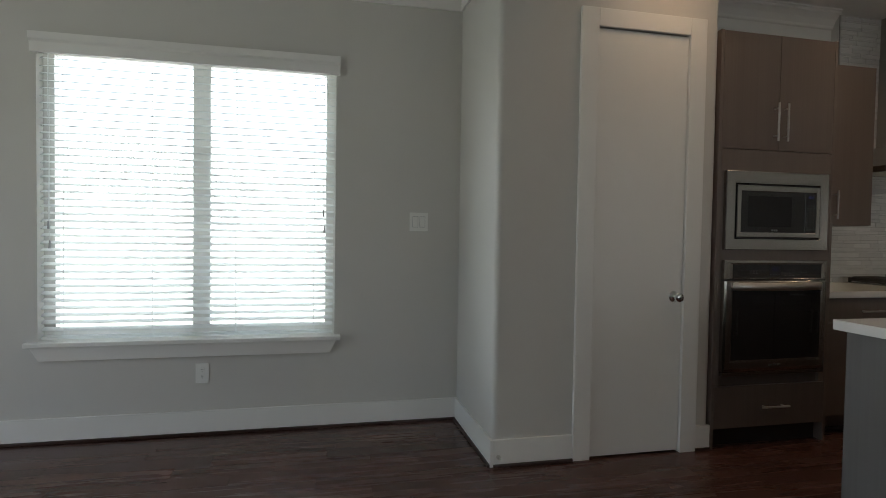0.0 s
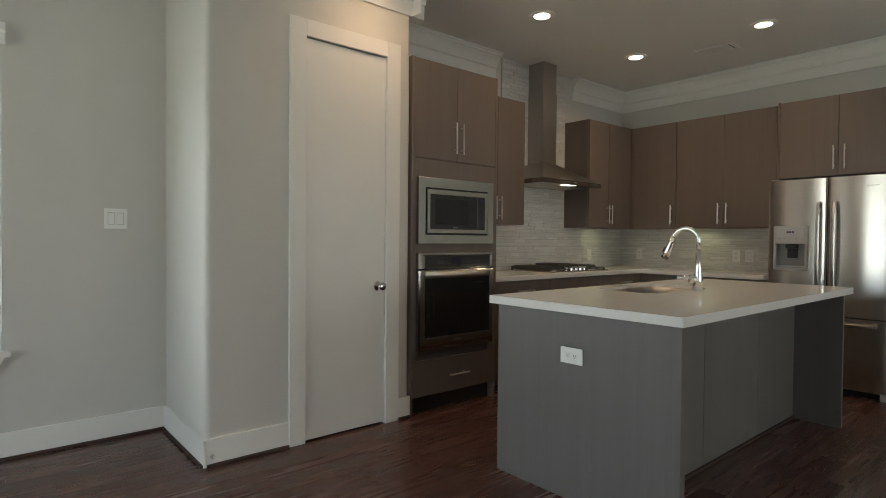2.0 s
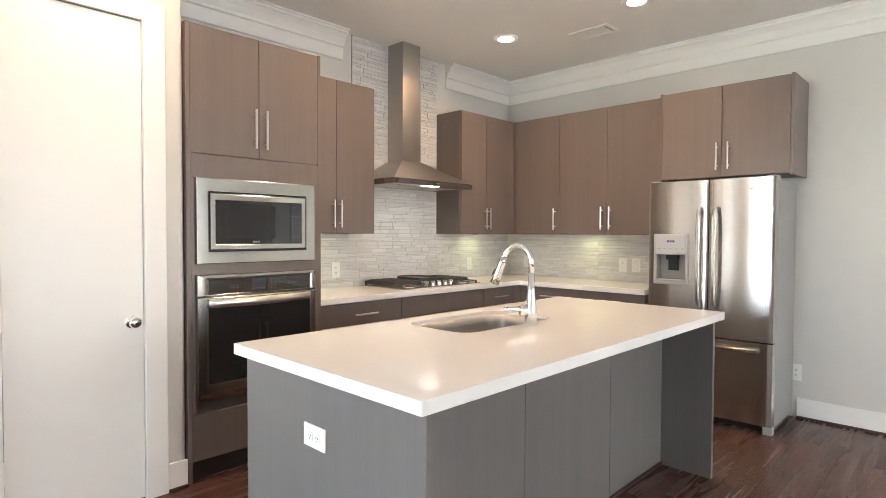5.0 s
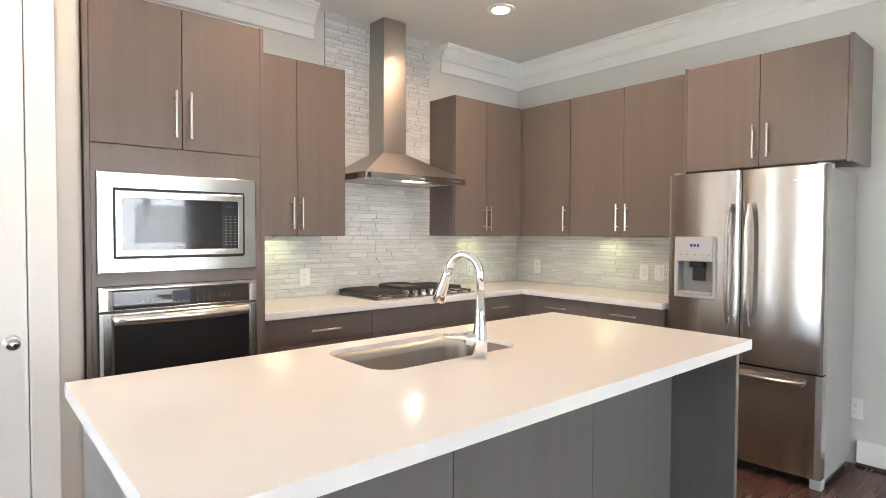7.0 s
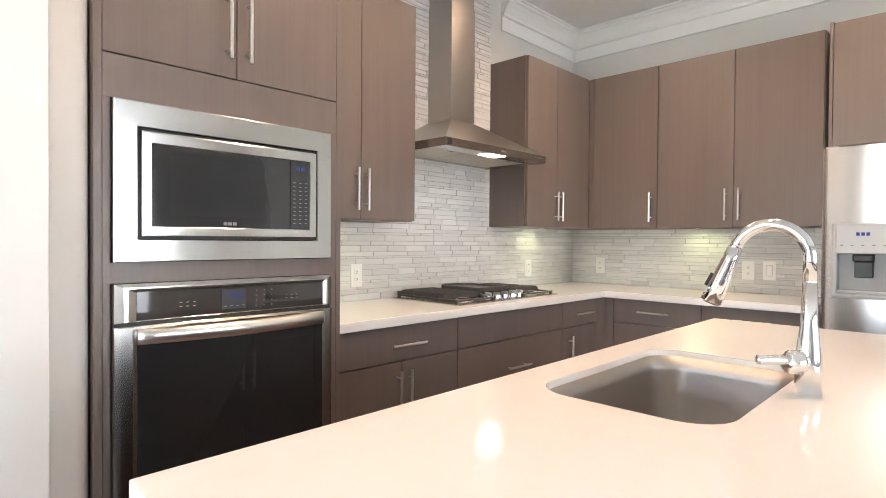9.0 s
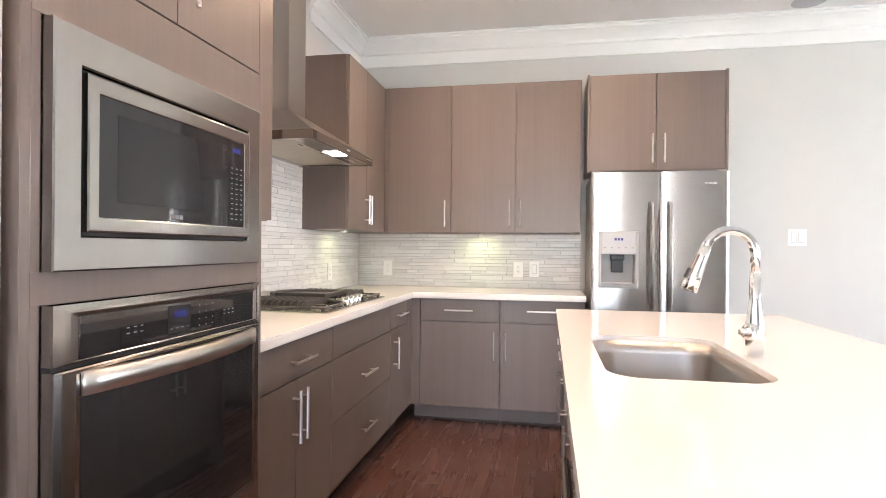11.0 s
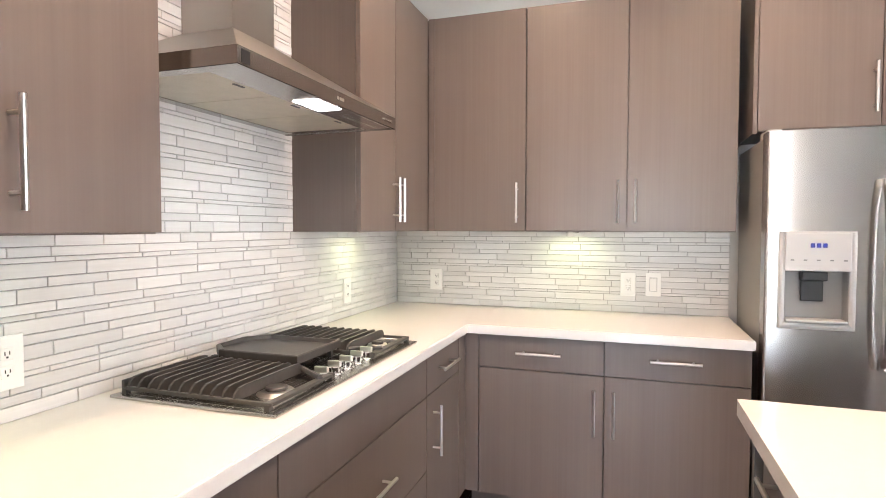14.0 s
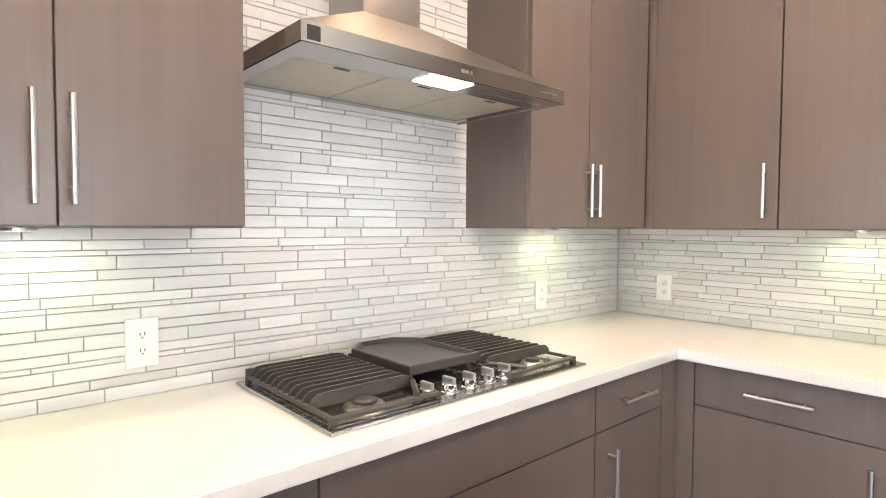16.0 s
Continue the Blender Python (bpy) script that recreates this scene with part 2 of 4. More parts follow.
def thing(name, at, label, category, group=""):
    ob = new(name)
    ob.empty_display_size = 0.05
    ob.location = at
    ORIGIN[ob] = Vector(at)
    return tagged(ob, label, category, group)


def part(name, bm, mat, parent, label="", smooth=False):
    bmesh.ops.translate(bm, verts=bm.verts, vec=-ORIGIN[parent])
    ob = mesh_object(name, bm, mat, smooth)
    ob.parent = parent
    ORIGIN[ob] = ORIGIN[parent]
    return tagged(ob, label) if label else ob


def structure(name, bm, mat, label, category=""):
    ob = mesh_object(name, bm, mat)
    ORIGIN[ob] = Vector((0, 0, 0))
    return tagged(ob, label, category or name.split("_")[0], "", "structure")


def slab(face, plane, u0, u1, z0, z1, t0, t1, bevel=0.0015, bm=None):
    """A box on an upright plane: u along it, t0 to t1 outwards. face: -y, +y, -x or +x, the way it looks."""
    s = -1 if face[0] == "-" else 1
    a, b = sorted((plane + s * t0, plane + s * t1))
    if face[1] == "y":
        return box(u0, u1, a, b, z0, z1, bevel, bm)
    return box(a, b, u0, u1, z0, z1, bevel, bm)


def spot(face, plane, u, z, t):
    s = -1 if face[0] == "-" else 1
    return (u, plane + s * t, z) if face[1] == "y" else (plane + s * t, u, z)


def bar_handle(parent, face, plane, u, z, length, upright):
    """A satin bar handle on two posts."""
    h = length / 2
    ends = [(u, z - h), (u, z + h)] if upright else [(u - h, z), (u + h, z)]
    posts = [(u, z - h + 0.03), (u, z + h - 0.03)] if upright else [(u - h + 0.03, z), (u + h - 0.03, z)]
    bm = tube([spot(face, plane, *e, 0.034) for e in ends], 0.006, 12)
    for p in posts:
        tube([spot(face, plane, *p, -0.001), spot(face, plane, *p, 0.034)], 0.0045, 8, bm)
    part("handle", bm, "nickel", parent, "satin nickel bar handle")


def front(parent, name, face, plane, u0, u1, z0, z1, handle=None):
    """A slab door or drawer front with narrow joints round it; handle: (u, z, length, upright)."""
    ob = part(name, slab(face, plane, u0 + 0.0018, u1 - 0.0018, z0 + 0.0018, z1 - 0.0018, -0.02, 0), "cab", parent)
    if handle:
        bar_handle(ob, face, plane, *handle)
    return ob


# ---- shell of the room ----
SOUTH, WEST, NORTH, BACK, EAST, FACE = -3.25, -2.7, 4.10, 3.96, 6.36, 3.325
PX, PE = 1.490, 2.806                             # west and east sides of the pantry
W0, W1, Z0, Z1 = -0.96, 0.688, 0.600, 2.298         # north window opening


def wall_with_opening(name, y0, y1, x0, x1, openings, label):
    bm = bmesh.new()
    at = x0
    for a, b, z0, z1 in sorted(openings):
        box(at, a, y0, y1, 0, CEIL, 0, bm)
        box(a, b, y0, y1, 0, z0, 0, bm)
        box(a, b, y0, y1, z1, CEIL, 0, bm)
        at = b
    box(at, x1, y0, y1, 0, CEIL, 0, bm)
    return structure(name, bm, "wall", label, "wall")


def arc(cx, cy, r, a0, a1, n=6):
    return [(cx + r * math.cos(radians(a0 + (a1 - a0) * i / n)), cy + r * math.sin(radians(a0 + (a1 - a0) * i / n))) for i in range(n + 1)]


wall_with_opening("wall_north", NORTH, NORTH + 0.16, WEST - 0.15, 1.62, [(W0, W1, Z0 - 0.03, Z1)], "light grey painted wall with a wide window")
wall_with_opening("wall_south", SOUTH - 0.16, SOUTH, WEST - 0.15, EAST + 0.15, [(a, b, 0.55, 2.3) for a, b in WIN_S], "light grey painted wall with windows")
# west wall, with the opening added for the fill lamp
bm = box(WEST - 0.15, WEST, SOUTH, WY0, 0, CEIL)
box(WEST - 0.15, WEST, WY1, NORTH, 0, CEIL, 0, bm)
box(WEST - 0.15, WEST, WY0, WY1, 0, 0.3, 0, bm)
box(WEST - 0.15, WEST, WY0, WY1, 2.3, CEIL, 0, bm)
structure("wall_west", bm, "wall", "light grey painted wall with a wide window", "wall")
structure("wall_east", box(EAST, EAST + 0.15, SOUTH, BACK + 0.15, 0, CEIL), "wall", "light grey painted wall behind the refrigerator", "wall")
structure("wall_kitchen", box(PE, EAST, BACK, BACK + 0.15, 0, CEIL), "wall", "light grey painted wall behind the cooktop", "wall")
D0, D1, DTOP = 2.040, 2.610, 2.388
bm = prism([(PX, NORTH)] + arc(PX + 0.03, FACE + 0.03, 0.03, 180, 270) + [(D0, FACE), (D0, FACE + 0.12), (PX + 0.12, FACE + 0.12), (PX + 0.12, NORTH)], 0, CEIL)
prism([(D1, FACE)] + arc(PE - 0.03, FACE + 0.03, 0.03, 270, 360) + [(PE, BACK + 0.15), (PE - 0.12, BACK + 0.15), (PE - 0.12, FACE + 0.12), (D1, FACE + 0.12)], 0, CEIL, bm)
box(D0, D1, FACE, FACE + 0.12, DTOP, CEIL, 0, bm)
box(1.62, PE, BACK + 0.16, BACK + 0.31, 0, CEIL, 0, bm)
structure("wall_pantry", bm, "wall", "light grey pantry wall with rounded corner beads", "wall")
structure("ceiling", box(WEST - 0.15, EAST + 0.15, SOUTH - 0.16, NORTH + 0.32, CEIL, CEIL + 0.12), "ceiling", "plain off-white painted ceiling", "ceiling")
floor = structure("floor", box(WEST - 0.15, EAST + 0.15, SOUTH - 0.16, NORTH + 0.32, -0.12, FLOOR - 0.005), "gap", "dark reddish-brown oak plank floor", "floor")

# crown moulding: drop below the ceiling against how far it stands out
CROWN = [(0.0, 0.215), (0.012, 0.215), (0.014, 0.125), (0.026, 0.118), (0.030, 0.100), (0.052, 0.062), (0.078, 0.034), (0.088, 0.030), (0.092, 0.014), (0.104, 0.012), (0.104, 0.0), (0.0, 0.0)]


def crown(name, face, plane, u0, u1):
    s = -1 if face[0] == "-" else 1
    rings = []
    for u in (u0, u1):
        rings.append([(u, plane + s * o, CEIL - d - 0.001) if face[1] == "y" else (plane + s * o, u, CEIL - d - 0.001) for o, d in CROWN])
    structure(name, loft(rings), "white", "white painted stepped crown moulding under the ceiling", "trim")


crown("trim_crown_1", "-x", EAST, SOUTH, BACK)
crown("trim_crown_2", "-y", BACK, 5.40, EAST)
crown("trim_crown_3", "-y", BACK, PE, 4.25)
crown("trim_crown_4", "-y", FACE, PX - 0.095, PE + 0.1)
crown("trim_crown_5", "-x", PX, FACE - 0.1, NORTH)
crown("trim_crown_6", "-y", NORTH, WEST, PX)
crown("trim_crown_7", "+x", PE, FACE - 0.1, BACK)
crown("trim_crown_8", "+x", WEST, SOUTH, NORTH)


def baseboard(name, face, plane, u0, u1):
    structure(name, slab(face, plane, u0, u1, FLOOR, FLOOR + 0.145, 0, 0.016, 0.003), "white", "tall white painted baseboard along the floor", "trim")
    structure(name.replace("baseboard", "trim_shoe"), slab(face, plane, u0, u1, FLOOR, FLOOR + 0.018, 0.016, 0.030, 0.005), "shoe", "dark stained shoe moulding at the baseboard", "trim")


baseboard("baseboard_1", "-y", NORTH, WEST, PX)
baseboard("baseboard_2", "-x", PX, FACE - 0.016, NORTH)
baseboard("baseboard_3", "-y", FACE, PX, D0 - 0.097)
baseboard("baseboard_4", "-y", FACE, D1 + 0.099, PE)
baseboard("baseboard_5", "-x", EAST, SOUTH, 1.30)
baseboard("baseboard_6", "+x", WEST, SOUTH, NORTH)
baseboard("baseboard_7", "+y", SOUTH, WEST, EAST)

# ---- pantry door ----
bm = slab("-y", FACE, D0 - 0.096, D0 + 0.004, FLOOR, DTOP + 0.09, 0, 0.022, 0.003)
slab("-y", FACE, D1 - 0.004, D1 + 0.098, FLOOR, DTOP + 0.09, 0, 0.022, 0.003, bm)
slab("-y", FACE, D0 + 0.004, D1 - 0.004, DTOP - 0.006, DTOP + 0.09, 0, 0.021, 0.003, bm)
box(D0, D0 + 0.004, FACE, FACE + 0.12, FLOOR, DTOP, 0, bm)
box(D1 - 0.004, D1, FACE, FACE + 0.12, FLOOR, DTOP, 0, bm)
structure("trim_door", bm, "white", "white painted flat door casing", "trim")
door = structure("door_1", box(D0 + 0.008, D1 - 0.008, FACE - 0.004, FACE + 0.036, FLOOR + 0.012, DTOP - 0.012, 0.002), "white", "closed white flat slab pantry door", "door")
for hz in (0.32, 0.98, 1.60, 2.22):
    part("hinge", tube([(D0 + 0.006, FACE - 0.012, hz - 0.05), (D0 + 0.006, FACE - 0.012, hz + 0.05)], 0.006, 10), "white", door)
KX, KZ = D1 - 0.06, 0.915
bm = tube([(KX, FACE - 0.004, KZ), (KX, FACE - 0.012, KZ)], 0.032, 24)
tube([(KX, FACE - 0.010, KZ), (KX, FACE - 0.035, KZ), (KX, FACE - 0.045, KZ), (KX, FACE - 0.058, KZ), (KX, FACE - 0.068, KZ), (KX, FACE - 0.071, KZ)], [0.011, 0.012, 0.024, 0.029, 0.022, 0.004], 24, bm)
part("door_knob", bm, "chrome", door, "polished chrome round knob", True)
stop = thing("door_stop", (PX + 0.03, FACE - 0.016, 0.075), "small nickel door stop screwed to the baseboard", "door stop")
part("base", tube([(PX + 0.03, FACE - 0.016, 0.075), (PX + 0.03, FACE - 0.021, 0.075)], 0.012, 14), "nickel", stop)
part("stem", tube([(PX + 0.03, FACE - 0.020, 0.075), (PX + 0.03, FACE - 0.050, 0.075)], 0.005, 10), "nickel", stop)
part("tip", tube([(PX + 0.03, FACE - 0.050, 0.075), (PX + 0.03, FACE - 0.060, 0.075)], 0.008, 12), "plastic", stop)


# ---- windows and blinds ----
def window(name, face_y, sgn, x0, x1, z0, z1):
    """A double window in its opening; sgn: +1 where the outside lies towards +y."""
    y = face_y + sgn * 0.11
    mid = (x0 + x1) / 2 if sgn < 0 else -0.11
    bm = bmesh.new()
    for a, b in ((x0, x0 + 0.06), (mid - 0.05, mid + 0.05), (x1 - 0.06, x1)):
        box(a, b, y - 0.03, y + 0.03, z0, z1, 0.003, bm)
    for a, b in ((x0 + 0.06, mid - 0.05), (mid + 0.05, x1 - 0.06)):
        box(a, b, y - 0.03, y + 0.03, z0, z0 + 0.06, 0.003, bm)
        box(a, b, y - 0.03, y + 0.03, z1 - 0.06, z1, 0.003, bm)
    w = structure(name, bm, "white", "white framed double window with clear panes", "window")
    for a, b in ((x0 + 0.06, mid - 0.05), (mid + 0.05, x1 - 0.06)):
        p = part("pane", box(a, b, y - 0.003, y + 0.003, z0 + 0.06, z1 - 0.06), "pane", w)
        p.visible_shadow = False
    bm = box(x0 - 0.055, x1 + 0.035, min(face_y - sgn * 0.055, face_y + sgn * 0.06), max(face_y - sgn * 0.055, face_y + sgn * 0.06), z0 - 0.024, z0 + 0.004, 0.006)
    part("window_sill", bm, "white", w, "white painted window stool")
    a, b = face_y - sgn * 0.001, face_y - sgn * 0.022
    bm = loft([[(x0 + 0.01, a, z0 - 0.105), (x1 - 0.03, a, z0 - 0.105), (x1 + 0.01, a, z0 - 0.026), (x0 - 0.03, a, z0 - 0.026)],
               [(x0 + 0.01, b, z0 - 0.105), (x1 - 0.03, b, z0 - 0.105), (x1 + 0.01, b - sgn * 0.012, z0 - 0.026), (x0 - 0.03, b - sgn * 0.012, z0 - 0.026)]])
    part("apron", bm, "white", w)
    return w


def blind(face_y, sgn, x0, x1, z0, z1, tilt):
    b = thing("window_blind", ((x0 + x1) / 2, face_y, z1), "white two-inch slatted blind, lowered with slats open", "blind")
    y = face_y + sgn * 0.035
    prof = [(0.0, -0.075), (0.03, -0.075), (0.034, -0.02), (0.048, -0.008), (0.052, 0.03), (0.0, 0.03)]
    bm = loft([[(u, face_y - sgn * o, z1 + d) for o, d in prof] for u in (x0 - 0.02, x1 + 0.02)])
    part("valance", bm, "white", b, "white moulded valance")
    z, slat = z1 - 0.095, None
    while z > z0 + 0.055:
        if slat is None:
            c, s = math.cos(radians(tilt)), math.sin(radians(tilt))
            pts = [(-0.025, 0.0), (0.0, 0.003), (0.025, 0.0), (0.025, 0.0028), (0.0, 0.0058), (-0.025, 0.0028)]
            bm = loft([[(u, y + sgn * (p * c - q * s), z + p * s + q * c) for p, q in pts] for u in (x0 + 0.012, x1 - 0.012)])
            slat, top = part("slat", bm, "blind", b), z
        else:
            again = new("slat", slat.data)
            again.parent, again.location = b, (0, 0, z - top)
        z -= 0.0415
    part("bottom_rail", box(x0 + 0.012, x1 - 0.012, y - 0.026, y + 0.026, z0 + 0.012, z0 + 0.03, 0.004), "blind", b)
    n = 4
    for i in range(n):
        u = x0 + 0.13 + (x1 - x0 - 0.26) * i / (n - 1)
        for o in (-0.027, 0.027):
            part("ladder_cord", box(u - 0.0012, u + 0.0012, y + o - 0.001, y + o + 0.001, z0 + 0.02, z1 - 0.06), "blind", b)
    for u, drop in ((x0 + 0.06, 1.02), (x0 + 0.066, 1.13), (x1 - 0.075, 0.92), (x1 - 0.068, 1.02)):
        cord = part("pull_cord", tube([(u, face_y - sgn * 0.006, z1 - 0.05), (u, face_y - sgn * 0.006, z1 - drop)], 0.0015, 6), "blind", b)
        part("tassel", tube([(u, face_y - sgn * 0.006, z1 - drop + 0.01), (u, face_y - sgn * 0.006, z1 - drop - 0.035)], [0.004, 0.007], 10), "grey", cord, "grey cord tassel")


# window for the added west opening, out of view
bm = bmesh.new()
for a in (WY0, (WY0 + WY1) / 2 - 0.03, WY1 - 0.06):
    box(WEST - 0.13, WEST - 0.08, a, a + 0.06, 0.3, 2.3, 0.003, bm)
for a, c in ((WY0 + 0.06, (WY0 + WY1) / 2 - 0.03), ((WY0 + WY1) / 2 + 0.03, WY1 - 0.06)):
    for z in (0.3, 2.24):
        box(WEST - 0.13, WEST - 0.08, a, c, z, z + 0.06, 0.003, bm)
added_window = structure("window_4", bm, "white", "white framed double window with clear panes", "window")
for a, c in ((WY0 + 0.06, (WY0 + WY1) / 2 - 0.03), ((WY0 + WY1) / 2 + 0.03, WY1 - 0.06)):
    part("pane", box(WEST - 0.108, WEST - 0.102, a, c, 0.36, 2.24), "pane", added_window).visible_shadow = False
window("window_1", NORTH, 1, W0, W1, Z0, Z1)
blind(NORTH, 1, W0, W1, Z0, Z1, 17)
# the second south window is an addition that lets in more light
for i, (a, b) in enumerate(WIN_S):
    window(f"window_{i + 2}", SOUTH, -1, a, b, 0.55, 2.3)
    blind(SOUTH, -1, a, b, 0.55, 2.3, 8)


# ---- outlets and switches ----
def outlet(face, plane, u, z, label, level=False):
    o = thing("outlet", spot(face, plane, u, z, 0), label, "outlet", "wall outlets")
    w, h = (0.06, 0.037) if level else (0.037, 0.06)
    part("plate", slab(face, plane, u - w, u + w, z - h, z + h, 0, 0.006, 0.002), "plastic", o)
    for k in (-0.02, 0.02):
        a, b = (u + k, z) if level else (u, z + k)
        r = part("receptacle", slab(face, plane, a - 0.0135, a + 0.0135, b - 0.0135, b + 0.0135, 0.005, 0.0085, 0.002), "plastic", o)
        bm = bmesh.new()
        for m in (-0.005, 0.005):
            slab(face, plane, a + m - 0.0011, a + m + 0.0011, b - 0.002, b + 0.006, 0.008, 0.0089, 0, bm)
        slab(face, plane, a - 0.002, a + 0.002, b - 0.009, b - 0.005, 0.008, 0.0089, 0, bm)
        part("slots", bm, "slot", r)


def switch(face, plane, u, z, gangs, label):
    o = thing("light_switch", spot(face, plane, u, z, 0), label, "switch")
    w = 0.037 + 0.023 * (gangs - 1)
    part("plate", slab(face, plane, u - w, u + w, z - 0.06, z + 0.06, 0, 0.006, 0.002), "plastic", o)
    for g in range(gangs):
        c = u + (g - (gangs - 1) / 2) * 0.046
        # grey plate that stands in for the shaded gap round the rocker
        part("surround", slab(face, plane, c - 0.0185, c + 0.0185, z - 0.0355, z + 0.0355, 0.0055, 0.0066, 0), "grey", o)
        part("rocker", slab(face, plane, c - 0.016, c + 0.016, z - 0.033, z + 0.033, 0.005, 0.0095, 0.003), "plastic", o)


switch("-y", NORTH, 1.218, 1.323, 2, "white double rocker switch on the grey wall")
outlet("-y", NORTH, -0.09, 0.39, "white duplex outlet under the window")
switch("-x", EAST, 0.695, 1.33, 2, "white double rocker switch on the wall beside the refrigerator")
outlet("-x", EAST, 1.312, 0.35, "white duplex outlet low beside the refrigerator")
TILE = 0.012
outlet("-y", BACK - TILE, 4.175, 1.064, "white duplex outlet on the tiles beside the cooktop")
outlet("-y", BACK - TILE, 5.73, 1.06, "white duplex outlet on the tiles near the corner")
outlet("-x", EAST - TILE, 3.70, 1.07, "white duplex outlet on the tiles near the corner")
outlet("-x", EAST - TILE, 2.655, 1.075, "white duplex outlet on the tiles above the worktop")
switch("-x", EAST - TILE, 2.533, 1.078, 1, "white single rocker switch on the tiles")

# ---- oven tower ----
TX0, TX1, TY = 2.810, 3.622, 3.312
tower = thing("oven_cabinet", ((TX0 + TX1) / 2, 3.6, FLOOR), "tall grey-brown stained wood cabinet holding microwave and oven", "cabinet")
bm = box(TX0, TX0 + 0.02, TY, BACK - 0.003, FLOOR, 2.44, 0.001)
box(TX1 - 0.02, TX1, TY, BACK - 0.003, FLOOR, 2.44, 0.001, bm)
box(TX0 + 0.02, TX1 - 0.02, TY + 0.022, BACK - 0.003, 0.13, 2.44, 0, bm)
part("body", bm, "cab", tower)
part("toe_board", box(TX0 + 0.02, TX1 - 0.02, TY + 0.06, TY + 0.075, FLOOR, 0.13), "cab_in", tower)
part("rail", slab("-y", TY, TX0 + 0.021, TX1 - 0.021, 1.642, 1.764, -0.02, 0), "cab", tower)
part("rail", slab("-y", TY, TX0 + 0.021, TX1 - 0.021, 1.124, 1.184, -0.02, 0), "cab", tower)
part("stile", slab("-y", TY, TX0 + 0.021, TX0 + 0.041, 0.387, 1.764, -0.021, -0.001), "cab", tower)
part("stile", slab("-y", TY, TX1 - 0.062, TX1 - 0.021, 0.387, 1.764, -0.021, -0.001), "cab", tower)
TM = 3.215
front(tower, "door", "-y", TY, TX0 + 0.02, TM, 1.766, 2.438, (TM - 0.033, 1.93, 0.22, True))
front(tower, "door", "-y", TY, TM, TX1 - 0.02, 1.766, 2.438, (TM + 0.033, 1.93, 0.22, True))
front(tower, "drawer", "-y", TY, TX0 + 0.02, TX1 - 0.02, 0.135, 0.385, (3.23, 0.258, 0.19, False))

AX0, AX1 = 2.853, 3.565


def frame_rim(face, plane, u0, u1, z0, z1, wl_, wr_, wb_, wt_, t0, t1, bevel=0.002):
    """A closed rectangular frame in one piece, with eased edges."""
    def ring(inset, t):
        a, c, d, e = (u0 + inset * wl_, u1 - inset * wr_, z0 + inset * wb_, z1 - inset * wt_)
        return [spot(face, plane, a, d, t), spot(face, plane, c, d, t), spot(face, plane, c, e, t), spot(face, plane, a, e, t)]
    k = min(0.4, bevel / max(0.001, min(wl_, wr_, wb_, wt_)))
    rings = [ring(0, t0), ring(0, t1 - bevel), ring(k, t1), ring(1 - k, t1), ring(1, t1 - bevel), ring(1, t0), ring(0, t0)]
    bm = loft(rings, False)
    bmesh.ops.remove_doubles(bm, verts=bm.verts, dist=1e-5)
    bmesh.ops.recalc_face_normals(bm, faces=bm.faces)
    return bm


def writing(text, size, face, plane, u, z, t, mat, parent, name="writing"):
    """Flat letters on an upright face that looks towards -y or -x."""
    cu = bpy.data.curves.new("letters", "FONT")
    cu.body, cu.size, cu.align_x, cu.align_y = text, size, "CENTER", "CENTER"
    tmp = new("letters", cu)
    me = bpy.data.meshes.new_from_object(tmp)
    bpy.data.objects.remove(tmp)
    bm = bmesh.new()
    bm.from_mesh(me)
    turn = pose(*spot(face, plane, u, z, t), 90, 0, 0 if face == "-y" else -90)
    bmesh.ops.transform(bm, verts=bm.verts, matrix=turn)
    return part(name, bm, mat, parent)


def prints(*a):
    return tagged(part(*a), kind="stuff")


def print_rows(face, plane, u0, u1, z0, z1, cols, rows, t, w, h):
    bm = bmesh.new()
    for i in range(cols):
        for j in range(rows):
            u, z = u0 + (u1 - u0) * i / max(1, cols - 1), z0 + (z1 - z0) * j / max(1, rows - 1)
            slab(face, plane, u - w / 2, u + w / 2, z - h / 2, z + h / 2, t, t + 0.0006, 0, bm)
    return bm


mw = thing("microwave", ((AX0 + AX1) / 2, TY, 1.184), "built-in stainless steel microwave with trim kit and black glass door", "microwave")
part("trim_kit", frame_rim("-y", TY, AX0, AX1, 1.184, 1.640, 0.062, 0.062, 0.066, 0.074, 0.001, 0.024, 0.003), "steel_h", mw, "brushed steel trim frame")
part("housing", slab("-y", TY, AX0 + 0.05, AX1 - 0.05, 1.24, 1.575, -0.018, 0.012, 0), "black", mw)
MX0, MX1, MZ0, MZ1 = 2.923, 3.497, 1.258, 1.558
md = part("door", frame_rim("-y", TY, MX0, MX1, MZ0, MZ1, 0.028, 0.028, 0.03, 0.036, 0.006, 0.03, 0.003), "steel_h", mw)
part("glass", slab("-y", TY, MX0 + 0.026, MX1 - 0.105, MZ0 + 0.028, MZ1 - 0.034, 0.012, 0.028, 0.001), "glass", md, "black glass window")
part("inner_screen", slab("-y", TY, MX0 + 0.075, MX1 - 0.20, MZ0 + 0.062, MZ1 - 0.062, 0.0275, 0.0284, 0), "screen", md)
cp = part("control_panel", slab("-y", TY, MX1 - 0.1035, MX1 - 0.026, MZ0 + 0.028, MZ1 - 0.034, 0.012, 0.028, 0.001), "glass", mw)
prints("button_print", print_rows("-y", TY, MX1 - 0.088, MX1 - 0.042, MZ0 + 0.05, MZ0 + 0.19, 3, 11, 0.028, 0.009, 0.0022), "print", cp)
